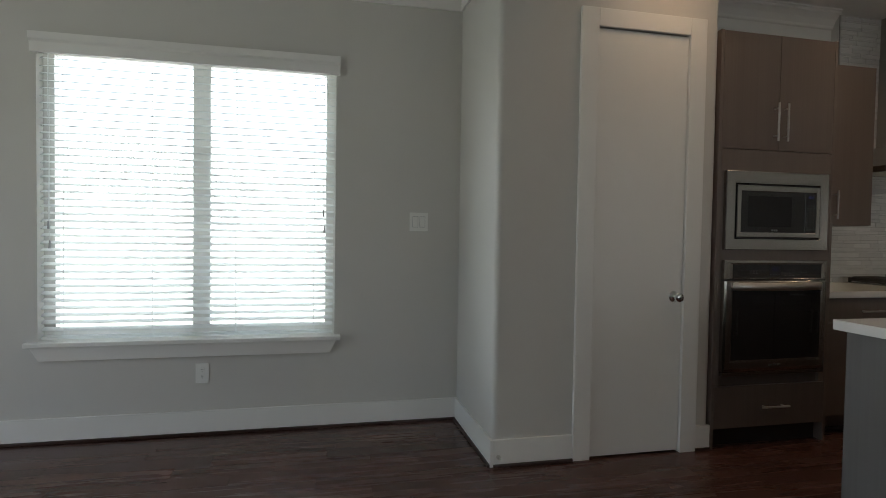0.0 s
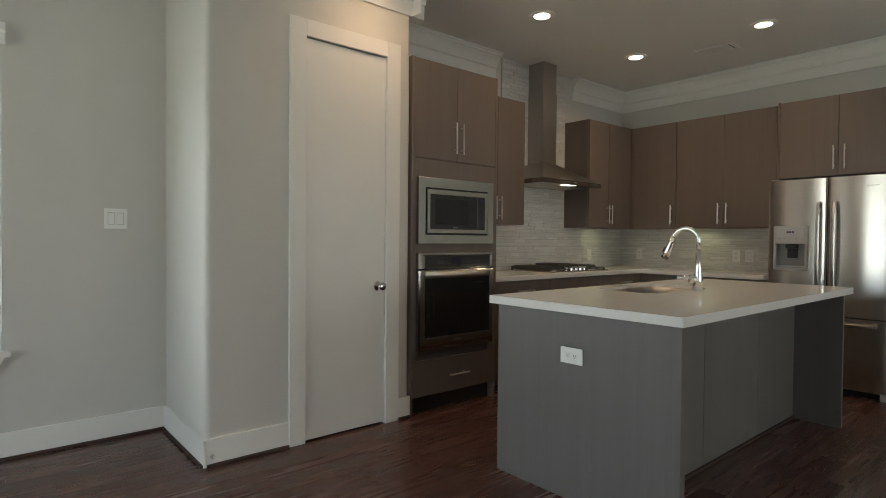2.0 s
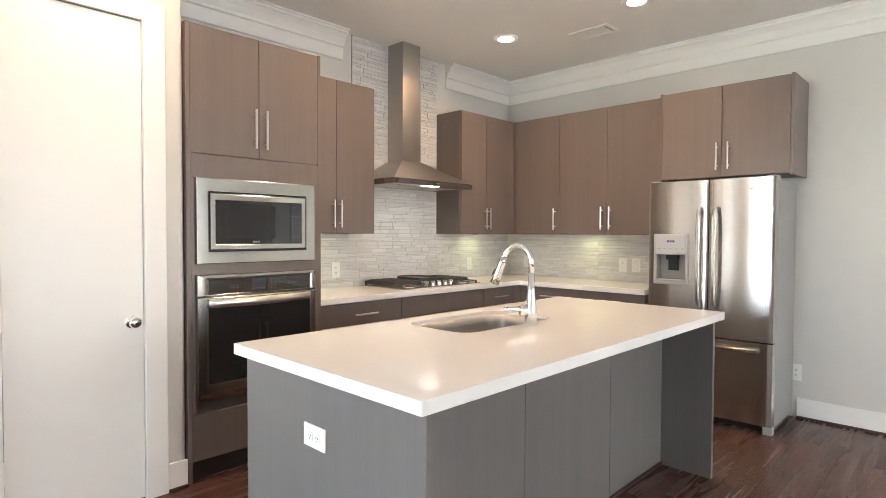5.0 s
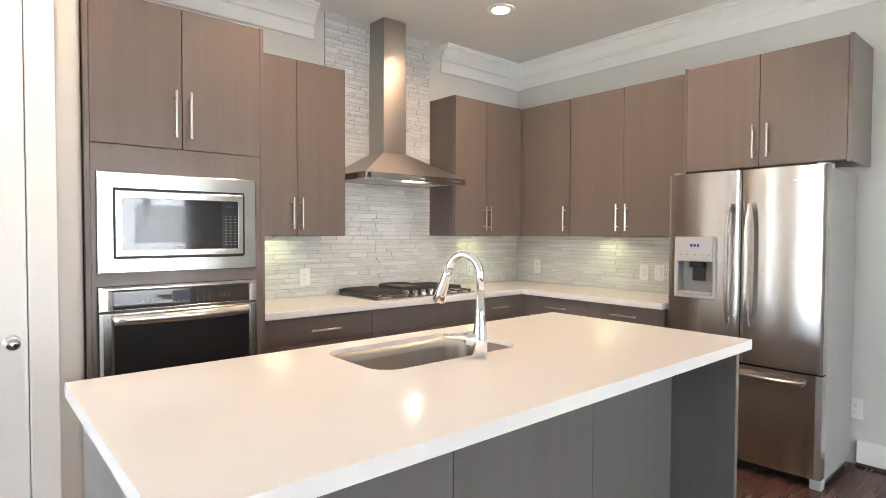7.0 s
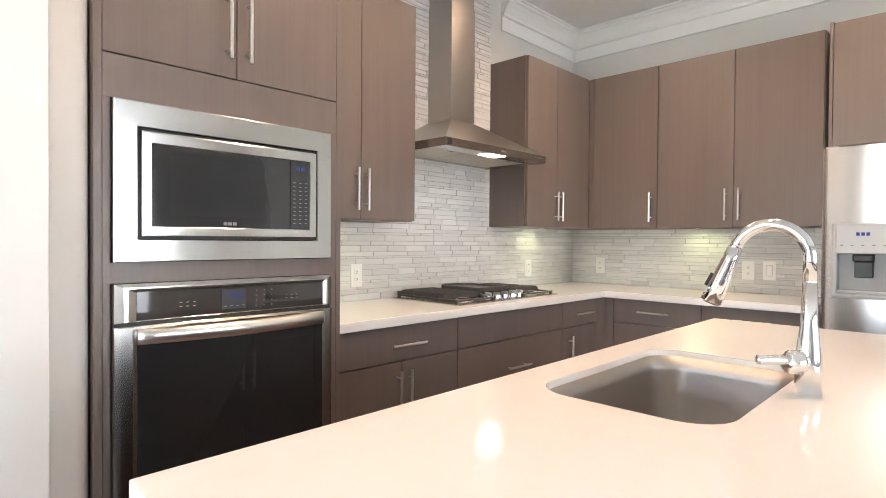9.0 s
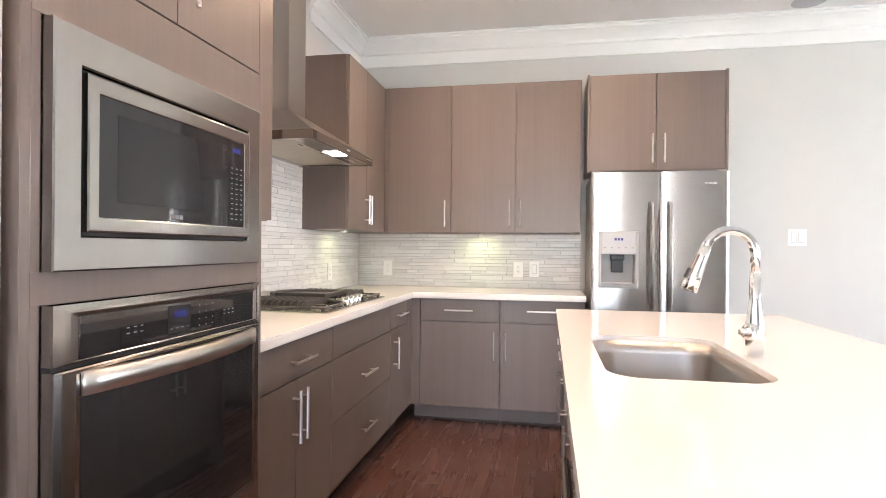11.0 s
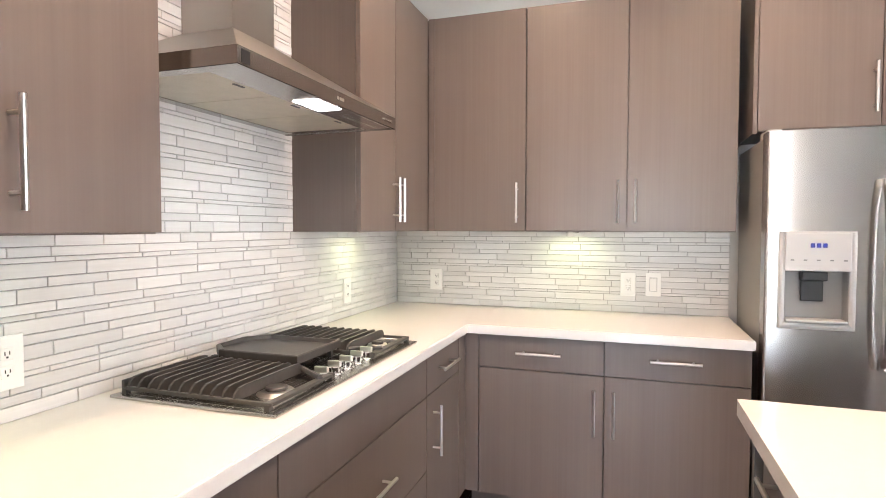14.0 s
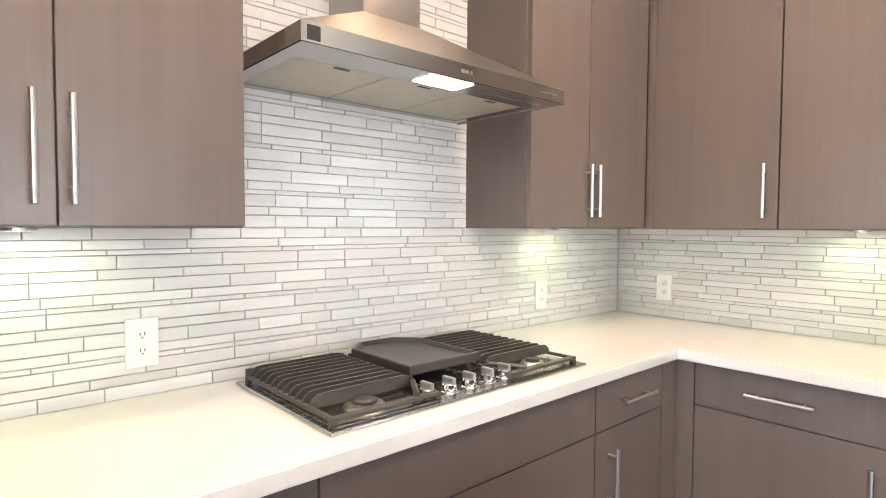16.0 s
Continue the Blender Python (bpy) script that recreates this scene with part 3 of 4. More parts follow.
part("clock", print_rows("-y", TY, MX1 - 0.080, MX1 - 0.050, MZ1 - 0.060, MZ1 - 0.060, 4, 1, 0.028, 0.0045, 0.013), "digits", cp)
part("logo", print_rows("-y", TY, 3.165, 3.195, MZ0 + 0.042, MZ0 + 0.042, 3, 1, 0.0282, 0.012, 0.010), "print", md)

oven = thing("wall_oven", ((AX0 + AX1) / 2, TY, 0.452), "built-in stainless steel wall oven with black glass door", "oven")
part("control_frame", frame_rim("-y", TY, AX0, AX1, 1.014, 1.124, 0.058, 0.04, 0.006, 0.026, 0.001, 0.028, 0.003), "steel_h", oven)
ocp = part("control_panel", slab("-y", TY, AX0 + 0.056, AX1 - 0.038, 1.018, 1.10, 0.004, 0.0265, 0.001), "glass", oven, "black glass control panel")
part("display", slab("-y", TY, 3.155, 3.235, 1.03, 1.093, 0.0266, 0.0272, 0), "black", ocp)
writing("10:05", 0.022, "-y", TY, 3.196, 1.072, 0.0276, "digits", ocp, "clock")
prints("button_print", print_rows("-y", TY, 3.165, 3.225, 1.04, 1.04, 4, 1, 0.0274, 0.009, 0.0025), "print", ocp)
prints("button_print", print_rows("-y", TY, 3.27, 3.325, 1.035, 1.085, 3, 4, 0.0268, 0.004, 0.0025), "print", ocp)
prints("button_print", print_rows("-y", TY, 3.38, 3.42, 1.052, 1.062, 3, 2, 0.0268, 0.007, 0.0022), "print", ocp)
prints("button_print", print_rows("-y", TY, 3.03, 3.07, 1.05, 1.062, 3, 2, 0.0268, 0.008, 0.0022), "print", ocp)
part("gap_strip", slab("-y", TY, AX0, AX1, 1.004, 1.014, 0.0, 0.02, 0), "black", oven)
od = part("door", frame_rim("-y", TY, AX0, AX1, 0.475, 1.004, 0.06, 0.042, 0.07, 0.012, 0.001, 0.03, 0.003), "steel_h", oven)
part("glass", slab("-y", TY, AX0 + 0.057, AX1 - 0.04, 0.543, 0.994, 0.004, 0.0285, 0.002), "glass", od, "black glass window")
part("logo", print_rows("-y", TY, 3.18, 3.24, 0.51, 0.51, 3, 1, 0.03, 0.022, 0.010), "print", od)
pts, rings = [], []
for i in range(13):
    s = i / 12
    u, bow = AX0 + 0.058 + (AX1 - AX0 - 0.098) * s, 0.045 * (1 - (2 * s - 1) ** 2)
    rings.append([(u, TY - 0.028 - bow * 0.8 + dy, z) for dy, z in ((0.0, 0.950), (-0.010, 0.952), (-0.012, 0.972), (-0.010, 0.993), (0.0, 0.996), (0.006, 0.975))])
part("handle", loft(rings), "nickel", od, "bowed brushed steel handle", True)
part("bottom_vent", slab("-y", TY, AX0, AX1, 0.452, 0.473, 0.001, 0.026, 0.003), "steel_h", oven)

# ---- wall cabinets ----
UZ0, UZ1, UY, UX = 1.347, 2.432, 3.645, 6.052


def wall_cabinet(label, face, plane, back, u0, u1, z0, z1, doors, ends=0.0):
    """doors: rows of u0, u1 and the handle's u or None."""
    c = thing("wall_cabinet", spot(face, plane, (u0 + u1) / 2, z0, -0.15), label, "cabinet", "wall cabinets")
    depth = abs(back - plane) - 0.002
    part("body", slab(face, plane, u0, u1, z0, z1, -depth, -0.021, 0.001), "cab", c)
    for a, b, h in doors:
        if h is None:
            part("filler", slab(face, plane, a, b, z0, z1, -0.02, -0.001), "cab", c)
        else:
            front(c, "door", face, plane, a, b, z0 + 0.002, z1, (h, z0 + 0.14, 0.195, True))
    return c


wall_cabinet("grey-brown wood wall cabinet with two slab doors beside oven tower", "-y", UY, BACK, 3.624, 4.318, UZ0, UZ1, [(3.624, 3.973, 3.937), (3.973, 4.316, 3.995)])
wall_cabinet("grey-brown wood wall cabinet with two slab doors beside hood", "-y", UY, BACK, 5.285, UX - 0.002, UZ0, UZ1, [(5.287, 5.627, 5.60), (5.627, 5.965, 5.654), (5.965, UX - 0.002, None)])
wall_cabinet("grey-brown stained wood wall cabinet with one slab door in the corner", "-x", UX, EAST, 3.137, BACK - 0.002, UZ0, UZ1, [(3.137, 3.61, 3.177), (3.61, UY - 0.002, None)])
wall_cabinet("grey-brown stained wood double wall cabinet above the worktop", "-x", UX, EAST, 2.205, 3.135, UZ0, UZ1, [(2.665, 3.135, 2.705), (2.207, 2.665, 2.628)])
fc = thing("wall_cabinet", (6.15, 1.72, 1.767), "deep grey-brown stained wood cabinet above the refrigerator", "cabinet", "wall cabinets")
FX = 5.957
part("body", box(FX + 0.021, EAST - 0.002, 1.289, 2.154, 1.767, 2.427, 0.001), "cab", fc)
part("side_panel", box(FX - 0.001, EAST - 0.002, 1.270, 1.288, 1.757, 2.432, 0.001), "cab", fc)
part("side_panel", box(FX - 0.001, EAST - 0.002, 2.155, 2.171, 1.757, 2.432, 0.001), "cab", fc)
front(fc, "door", "-x", FX, 1.289, 1.722, 1.767, 2.425, (1.672, 1.915, 0.195, True))
front(fc, "door", "-x", FX, 1.722, 2.154, 1.767, 2.425, (1.749, 1.915, 0.195, True))
for at in ((3.93, 3.845), (5.72, 3.845), (6.245, 2.93)):
    p = thing("puck_light", (*at, UZ0), "small round puck light under the wall cabinet", "light", "puck lights")
    part("ring", tube([(*at, UZ0), (*at, UZ0 - 0.007)], 0.032, 20), "nickel", p)
    part("lens", tube([(*at, UZ0 - 0.0065), (*at, UZ0 - 0.0085)], 0.026, 20), "puck", p)

# ---- base cabinets ----
BY, BX, CT0, CT1 = 3.36, 5.77, 0.89, 0.93


def base_unit(label, face, plane, back, u0, u1, fronts):
    c = thing("base_cabinet", spot(face, plane, (u0 + u1) / 2, FLOOR, -0.3), label, "cabinet", "base cabinets")
    depth = abs(back - plane) - 0.002
    part("body", slab(face, plane, u0, u1, 0.147, CT0 - 0.001, -depth, -0.021, 0.0005), "cab", c)
    part("toe_board", slab(face, plane, u0, u1, FLOOR, 0.146, -0.135, -0.115, 0), "cab", c)
    part("shoe", slab(face, plane, u0, u1, FLOOR, FLOOR + 0.018, -0.117, -0.102, 0.004), "shoe", c)
    for name, a, b, z0, z1, h in fronts:
        front(c, name, face, plane, a, b, z0, z1, h)
    return c


DZ, ZT, ZB = 0.733, 0.887, 0.150
base_unit("grey-brown base cabinet with one drawer over two doors", "-y", BY, BACK, 3.626, 4.334, [
    ("drawer", 3.626, 4.334, DZ, ZT, (4.0, 0.805, 0.195, False)), ("door", 3.626, 3.98, ZB, DZ, (3.95, 0.60, 0.195, True)), ("door", 3.98, 4.334, ZB, DZ, (4.01, 0.60, 0.195, True))])
base_unit("grey-brown base cabinet with wide drawers under the cooktop", "-y", BY, BACK, 4.335, 5.256, [
    ("panel", 4.335, 5.256, DZ, ZT, None), ("drawer", 4.335, 5.256, 0.452, DZ, (4.80, 0.585, 0.195, False)), ("drawer", 4.335, 5.256, ZB, 0.452, (4.80, 0.305, 0.195, False))])
base_unit("narrow grey-brown base cabinet with one drawer and one door", "-y", BY, BACK, 5.257, 5.768, [
    ("drawer", 5.257, 5.665, DZ, ZT, (5.47, 0.81, 0.195, False)), ("door", 5.257, 5.665, ZB, DZ, (5.33, 0.585, 0.195, True)), ("filler", 5.665, 5.774, ZB, ZT, None)])
base_unit("grey-brown corner base cabinet with drawer and door", "-x", BX, EAST, 2.746, 3.359, [
    ("drawer", 2.746, 3.295, DZ, ZT, (3.023, 0.812, 0.195, False)), ("door", 2.746, 3.295, ZB, DZ, (2.785, 0.578, 0.195, True)), ("filler", 3.295, 3.3615, ZB, ZT, None)])
base_unit("grey-brown base cabinet with drawer and door beside the refrigerator", "-x", BX, EAST, 2.187, 2.745, [
    ("drawer", 2.187, 2.745, DZ, ZT, (2.467, 0.817, 0.195, False)), ("door", 2.187, 2.745, ZB, DZ, (2.706, 0.578, 0.195, True))])
bm = prism([(3.624, 3.336), (5.727, 3.336), (5.727, 2.184), (EAST - 0.002, 2.184), (EAST - 0.002, BACK - 0.002), (3.624, BACK - 0.002)], CT0, CT1)
bmesh.ops.bevel(bm, geom=[e for e in bm.edges if abs(e.verts[0].co.z - e.verts[1].co.z) < 1e-5], offset=0.004, segments=2, affect="EDGES")
ct = thing("worktop", (4.8, 3.6, CT0), "white quartz L-shaped worktop on the base cabinets", "worktop")
part("top", bm, "quartz", ct)

# ---- cooktop ----
KX0, KX1, KY0, KY1 = 4.385, 5.270, 3.402, 3.895
cook = thing("gas_cooktop", ((KX0 + KX1) / 2, 3.65, CT1), "stainless steel gas cooktop with black grates and griddle", "cooktop")
part("tray", box(KX0, KX1, KY0, KY1, CT1, CT1 + 0.009, 0.004), "steel", cook)
part("recess", box(KX0 + 0.02, 4.70, KY0 + 0.02, KY1 - 0.015, CT1 + 0.0085, CT1 + 0.0105, 0.001), "steel", cook)


def burner(x, y, r):
    b = part("burner", tube([(x, y, CT1 + 0.008), (x, y, CT1 + 0.016), (x, y, CT1 + 0.02)], [r * 1.25, r * 1.1, r], 24), "nickel", cook, "ribbed metal burner ring")
    part("cap", tube([(x, y, CT1 + 0.019), (x, y, CT1 + 0.027), (x, y, CT1 + 0.029)], [r * 0.66, r * 0.66, r * 0.58], 24), "iron", b)


for x, y, r in ((4.53, 3.50, 0.042), (4.53, 3.77, 0.032), (4.83, 3.72, 0.045), (5.13, 3.50, 0.032), (5.13, 3.77, 0.042)):
    burner(x, y, r)


def grate(x0, x1, flip):
    """Cast bars along x over a frame, with an open bay round the front burner."""
    z0, z1, y0, y1 = CT1 + 0.022, CT1 + 0.040, KY0 + 0.025, KY1 - 0.02
    g = part("grate", box(x0, x1, y1 - 0.011, y1, z0, z1 + 0.004, 0.003), "iron", cook, "black cast iron grate")
    bm = bmesh.new()
    for xa in (x0, x1 - 0.013):
        box(xa, xa + 0.012, y0, y1 - 0.012, z0 - 0.004, z1 - 0.012, 0.003, bm)
    box(x0 + 0.012, x1 - 0.012, y0, y0 + 0.022, z0 - 0.004, z1 - 0.013, 0.003, bm)
    cut = x1 - 0.07 if not flip else x0 + 0.07
    tube([(cut, y0 + 0.007, z0 + 0.008), ((x1 - 0.008) if not flip else (x0 + 0.008), y0 + 0.10, z0 + 0.010)], 0.008, 8, bm)
    for xa in (x0 + 0.006, x1 - 0.006):
        for ya in (y0 + 0.01, y1 - 0.01):
            box(xa - 0.007, xa + 0.007, ya - 0.007, ya + 0.007, CT1 + 0.008, z0 + 0.002, 0, bm)
    part("frame", bm, "iron", g)
    n = 11
    for i in range(n):
        y = y0 + 0.105 + (y1 - y0 - 0.125) * i / (n - 1)
        rings = []
        for k in range(13):
            s = 0.5 - 0.5 * math.cos(math.pi * k / 12)
            h = z1 + 0.012 - 0.022 * abs(2 * s - 1) ** 16
            u = x0 + 0.003 + (x1 - x0 - 0.006) * s
            rings.append([(u, y - 0.0048, z0), (u, y + 0.0048, z0), (u, y + 0.0032, h), (u, y - 0.0032, h)])
        part("bar", loft(rings), "iron", g)


grate(KX0 + 0.018, 4.70, False)
grate(4.955, KX1 - 0.018, True)
GX0, GX1, GY0, GY1, GZ = 4.70, 4.955, 3.55, 3.885, CT1 + 0.052
CUT = 0.06
GRID = [(GX0, GY0), (GX1, GY0), (GX1, GY1 - CUT), (GX1 - CUT, GY1), (GX0 + CUT, GY1), (GX0, GY1 - CUT)]
base = part("griddle", prism(GRID, GZ - 0.012, GZ), "iron", cook, "black cast iron griddle plate")
gx, gy = (GX0 + GX1) / 2, (GY0 + GY1) / 2
rim_rings = []
for inset, z in ((0.0, GZ - 0.001), (0.0, GZ + 0.010), (0.003, GZ + 0.0125), (0.009, GZ + 0.0125), (0.014, GZ + 0.0005)):
    rim_rings.append([(x - math.copysign(inset, x - gx), y - math.copysign(inset, y - gy), z) for x, y in GRID])
bm = loft(rim_rings, False)
part("rim", bm, "iron", base)
bm = bmesh.new()
for xa in (GX0 + 0.02, GX1 - 0.02):
    for ya in (GY0 + 0.03, GY1 - 0.03):
        box(xa - 0.008, xa + 0.008, ya - 0.008, ya + 0.008, CT1 + 0.008, GZ - 0.011, 0, bm)
part("feet", bm, "iron", base)
for kx in (4.685, 4.757, 4.827, 4.896, 4.962):
    ky = 3.462
    k = part("knob", tube([(kx, ky, CT1 + 0.008), (kx, ky, CT1 + 0.011), (kx, ky, CT1 + 0.013), (kx, ky, CT1 + 0.028), (kx, ky, CT1 + 0.031)], [0.025, 0.024, 0.020, 0.019, 0.017], 24), "chrome", cook, "chrome control knob")
    part("grip", box(kx - 0.0055, kx + 0.0055, ky - 0.021, ky + 0.021, CT1 + 0.029, CT1 + 0.046, 0.003), "nickel", k)

# ---- range hood ----
HX0, HX1, HY, HZ0, HZ1 = 4.362, 5.235, 3.475, 1.725, 1.766
CX0, CX1, CY, CZ = 4.695, 4.905, 3.755, 1.945
HB = BACK - 0.014
hood = thing("range_hood", (4.8, HB, HZ0), "wall-mounted stainless steel chimney range hood with lit lamp", "range hood")
bm = prism([(HX0, HY), (HX1, HY), (HX1, HB), (HX1 - 0.004, HB), (HX1 - 0.004, HY + 0.004), (HX0 + 0.004, HY + 0.004), (HX0 + 0.004, HB), (HX0, HB)], HZ0, HZ1)
band = part("band", bm, "steel_h", hood)
part("canopy", loft([[(HX0, HY, HZ1), (HX1, HY, HZ1), (HX1, HB, HZ1), (HX0, HB, HZ1)], [(CX0, CY, CZ), (CX1, CY, CZ), (CX1, HB, CZ), (CX0, HB, CZ)]]), "steel_hood", hood)
ch = part("chimney", box(CX0 + 0.004, CX1 - 0.004, CY + 0.004, HB, CZ - 0.002, 2.62, 0.001), "steel_hood", hood, "upright brushed steel chimney")
part("upper_sleeve", box(CX0 + 0.008, CX1 - 0.008, CY + 0.008, HB, 2.61, CEIL - 0.001, 0.001), "steel_hood", ch)
bm = box(HX0 + 0.004, HX1 - 0.004, HY + 0.004, HY + 0.12, HZ0 + 0.003, HZ0 + 0.007, 0)
box(HX0 + 0.004, HX0 + 0.05, HY + 0.12, HB, HZ0 + 0.003, HZ0 + 0.007, 0, bm)
box(HX1 - 0.05, HX1 - 0.004, HY + 0.12, HB, HZ0 + 0.003, HZ0 + 0.007, 0, bm)
box(HX0 + 0.05, HX1 - 0.05, HB - 0.04, HB, HZ0 + 0.003, HZ0 + 0.007, 0, bm)
part("underside", bm, "steel", hood)
fw = (HX1 - HX0 - 0.1) / 3
for i in range(3):
    a = HX0 + 0.05 + i * fw
    f = part("grease_filter", box(a + 0.002, a + fw - 0.002, HY + 0.121, HB - 0.041, HZ0 + 0.004, HZ0 + 0.012, 0.001), "filter", hood, "mesh grease filter")
    bm = box(a + fw * 0.42, a + fw * 0.58, HY + 0.135, HY + 0.143, HZ0 + 0.002, HZ0 + 0.005, 0)
    part("latch", bm, "black", f)
part("lamp_lens", box(4.73, 4.875, HY + 0.025, HY + 0.105, HZ0 + 0.001, HZ0 + 0.004, 0.001), "hood_bulb", hood, "lit rectangular lamp lens")
part("sticker", slab("-y", HY, HX0 + 0.014, HX0 + 0.044, HZ0 + 0.005, HZ1 - 0.006, 0, 0.0008, 0), "black", band, "small black label")
part("logo", print_rows("-y", HY, 4.81, 4.84, HZ0 + 0.022, HZ0 + 0.022, 3, 1, 0.0, 0.011, 0.009), "nickel", band)
for i in range(4):
    part("button", tube([(5.135 + i * 0.018, HY, HZ0 + 0.02), (5.135 + i * 0.018, HY - 0.005, HZ0 + 0.02)], 0.005, 12), "chrome", band)

# ---- refrigerator ----
RX, RY0, RY1, RZ1 = 5.752, 1.322, 2.157, 1.732
RM, RS = 1.732, 0.635
fr = thing("refrigerator", (6.05, 1.74, FLOOR), "stainless steel french-door refrigerator with bottom freezer", "refrigerator")
part("body", box(RX + 0.075, EAST - 0.03, RY0 + 0.004, RY1 - 0.004, 0.06, RZ1 - 0.015, 0.004), "fridge_side", fr, "grey painted cabinet")
part("base_grille", box(RX + 0.09, EAST - 0.06, RY0 + 0.02, RY1 - 0.02, FLOOR, 0.061), "black", fr)
for y in (RY0 + 0.03, RY1 - 0.03):
    part("foot", box(RX + 0.03, RX + 0.09, y - 0.028, y + 0.028, FLOOR, 0.075, 0.006), "grey", fr)
    part("hinge_cover", box(RX + 0.03, RX + 0.15, y - 0.025, y + 0.025, RZ1 - 0.016, RZ1 + 0.012, 0.004), "grey", fr)


def bowed_door(y0, y1, z0, z1, bulge, n=28):
    ring = []
    for i in range(n + 1):
        s = i / n
        edge = 0.003 * (abs(2 * s - 1) ** 30)
        ring.append((RX + edge - bulge * (1 - (2 * s - 1) ** 2), y0 + (y1 - y0) * s))
    ring += [(RX + 0.07, y1), (RX + 0.07, y0)]
    return prism(ring, z0, z1)


def bowed_strip(y0, y1, ya, yb, z0, z1, bulge, n=12):
    """The piece from ya to yb of a bowed door that spans y0 to y1."""
    ring = []
    for i in range(n + 1):
        y = ya + (yb - ya) * i / n
        s = (y - y0) / (y1 - y0)
        ring.append((RX + 0.003 * abs(2 * s - 1) ** 30 - bulge * (1 - (2 * s - 1) ** 2), y))
    return prism(ring + [(RX + 0.07, yb), (RX + 0.07, ya)], z0, z1)


DY0, DY1, DZ0, DZ1 = 1.862, 2.112, 0.985, 1.352
d1 = part("door", bowed_door(RY0, RM - 0.003, RS + 0.004, RZ1, 0.010), "steel_v", fr)
NY0, NY1, NZ0, NZ1 = DY0 + 0.018, DY1 - 0.018, DZ0 + 0.02, 1.206   # niche of the dispenser
bm = bmesh.new()
for ya, yb, za, zb in ((RM + 0.003, NY0, RS + 0.004, RZ1), (NY1, RY1, RS + 0.004, RZ1), (NY0, NY1, RS + 0.004, NZ0), (NY0, NY1, NZ1, RZ1)):
    merge(bm, bowed_strip(RM + 0.003, RY1, ya, yb, za, zb, 0.010))
d2 = part("door", bm, "steel_v", fr)
d3 = part("freezer_drawer", bowed_door(RY0, RY1, 0.085, RS - 0.004, 0.014), "steel_v", fr)
part("gasket", box(RX + 0.06, RX + 0.08, RY0 + 0.01, RY1 - 0.01, 0.09, RZ1 - 0.02), "black", fr)
for d, y in ((d1, 1.678), (d2, 1.784)):
    rings = []
    for i in range(15):
        s = i / 14
        z, o = 0.85 + 0.69 * s, 0.03 + 0.034 * (1 - (2 * s - 1) ** 4)
        rings.append([(RX - o, y - 0.014, z), (RX - o - 0.012, y - 0.007, z), (RX - o - 0.012, y + 0.007, z), (RX - o, y + 0.014, z), (RX - o + 0.01, y, z)])
    bm = loft(rings)
    for z in (0.862, 1.528):
        box(RX - 0.045, RX + 0.002, y - 0.011, y + 0.011, z - 0.014, z + 0.014, 0.003, bm)
    part("handle", bm, "steel_v", d, "bowed steel door handle")
rings = []
for i in range(15):
    s = i / 14
    y, o = 1.40 + 0.68 * s, 0.035 + 0.035 * (1 - (2 * s - 1) ** 4)
    rings.append([(RX - o, y, 0.567), (RX - o - 0.012, y, 0.574), (RX - o - 0.012, y, 0.588), (RX - o, y, 0.595), (RX - o + 0.01, y, 0.581)])
bm = loft(rings)
for y in (1.415, 2.065):
    box(RX - 0.05, RX + 0.002, y - 0.014, y + 0.014, 0.570, 0.592, 0.003, bm)
part("handle", bm, "steel_h", d3, "bowed steel drawer handle")
RD = RX - 0.0085
dp = part("dispenser", frame_rim("-x", RD, DY0, DY1, DZ0, DZ1, 0.02, 0.02, 0.022, 0.008, -0.004, 0.012, 0.004), "grey", d2, "grey ice and water dispenser")
bm = box(RX + 0.055, RX + 0.058, NY0 + 0.001, NY1 - 0.001, NZ0 + 0.001, NZ1 - 0.001)
for ya in (NY0 + 0.001, NY1 - 0.004):
    box(RX - 0.006, RX + 0.054, ya, ya + 0.003, NZ0 + 0.001, NZ1 - 0.001, 0, bm)
for za in (NZ0 + 0.001, NZ1 - 0.004):
    box(RX - 0.006, RX + 0.054, NY0 + 0.005, NY1 - 0.005, za, za + 0.003, 0, bm)
part("recess", bm, "recess", dp, "grey moulded recess")
part("control_panel", slab("-x", RD, DY0 + 0.018, DY1 - 0.018, 1.204, DZ1 - 0.006, -0.002, 0.016, 0.004), "grey", dp)
part("display", print_rows("-x", RD, 1.965, 2.005, 1.30, 1.30, 3, 1, 0.016, 0.014, 0.016), "digits", dp)
prints("button_print", print_rows("-x", RD, 1.90, 2.07, 1.245, 1.245, 5, 1, 0.016, 0.012, 0.005), "print", dp)
part("spout", box(RD + 0.012, RD + 0.055, 1.945, 2.03, 1.165, 1.201, 0.006), "black", dp)
part("lever", box(RD + 0.045, RD + 0.055, 1.95, 2.025, 1.085, 1.164, 0.004), "black", dp)
part("drip_tray", box(RD - 0.018, RD + 0.055, DY0 + 0.024, DY1 - 0.024, DZ0 + 0.025, DZ0 + 0.035, 0.003), "grey", dp)
part("logo", print_rows("-x", RX - 0.0095, 1.41, 1.46, 1.655, 1.655, 3, 1, 0.0, 0.02, 0.012), "nickel", d1)

# ---- island ----
IX0, IX1, IY0, IY1 = 2.622, 4.895, 1.350, 2.388
SX0, SX1, SY0, SY1 = 3.395, 4.068, 1.888, 2.285


def rounded(x0, x1, y0, y1, r, n=6):
    return (arc(x0 + r, y0 + r, r, 180, 270, n) + arc(x1 - r, y0 + r, r, 270, 360, n) + arc(x1 - r, y1 - r, r, 0, 90, n) + arc(x0 + r, y1 - r, r, 90, 180, n))


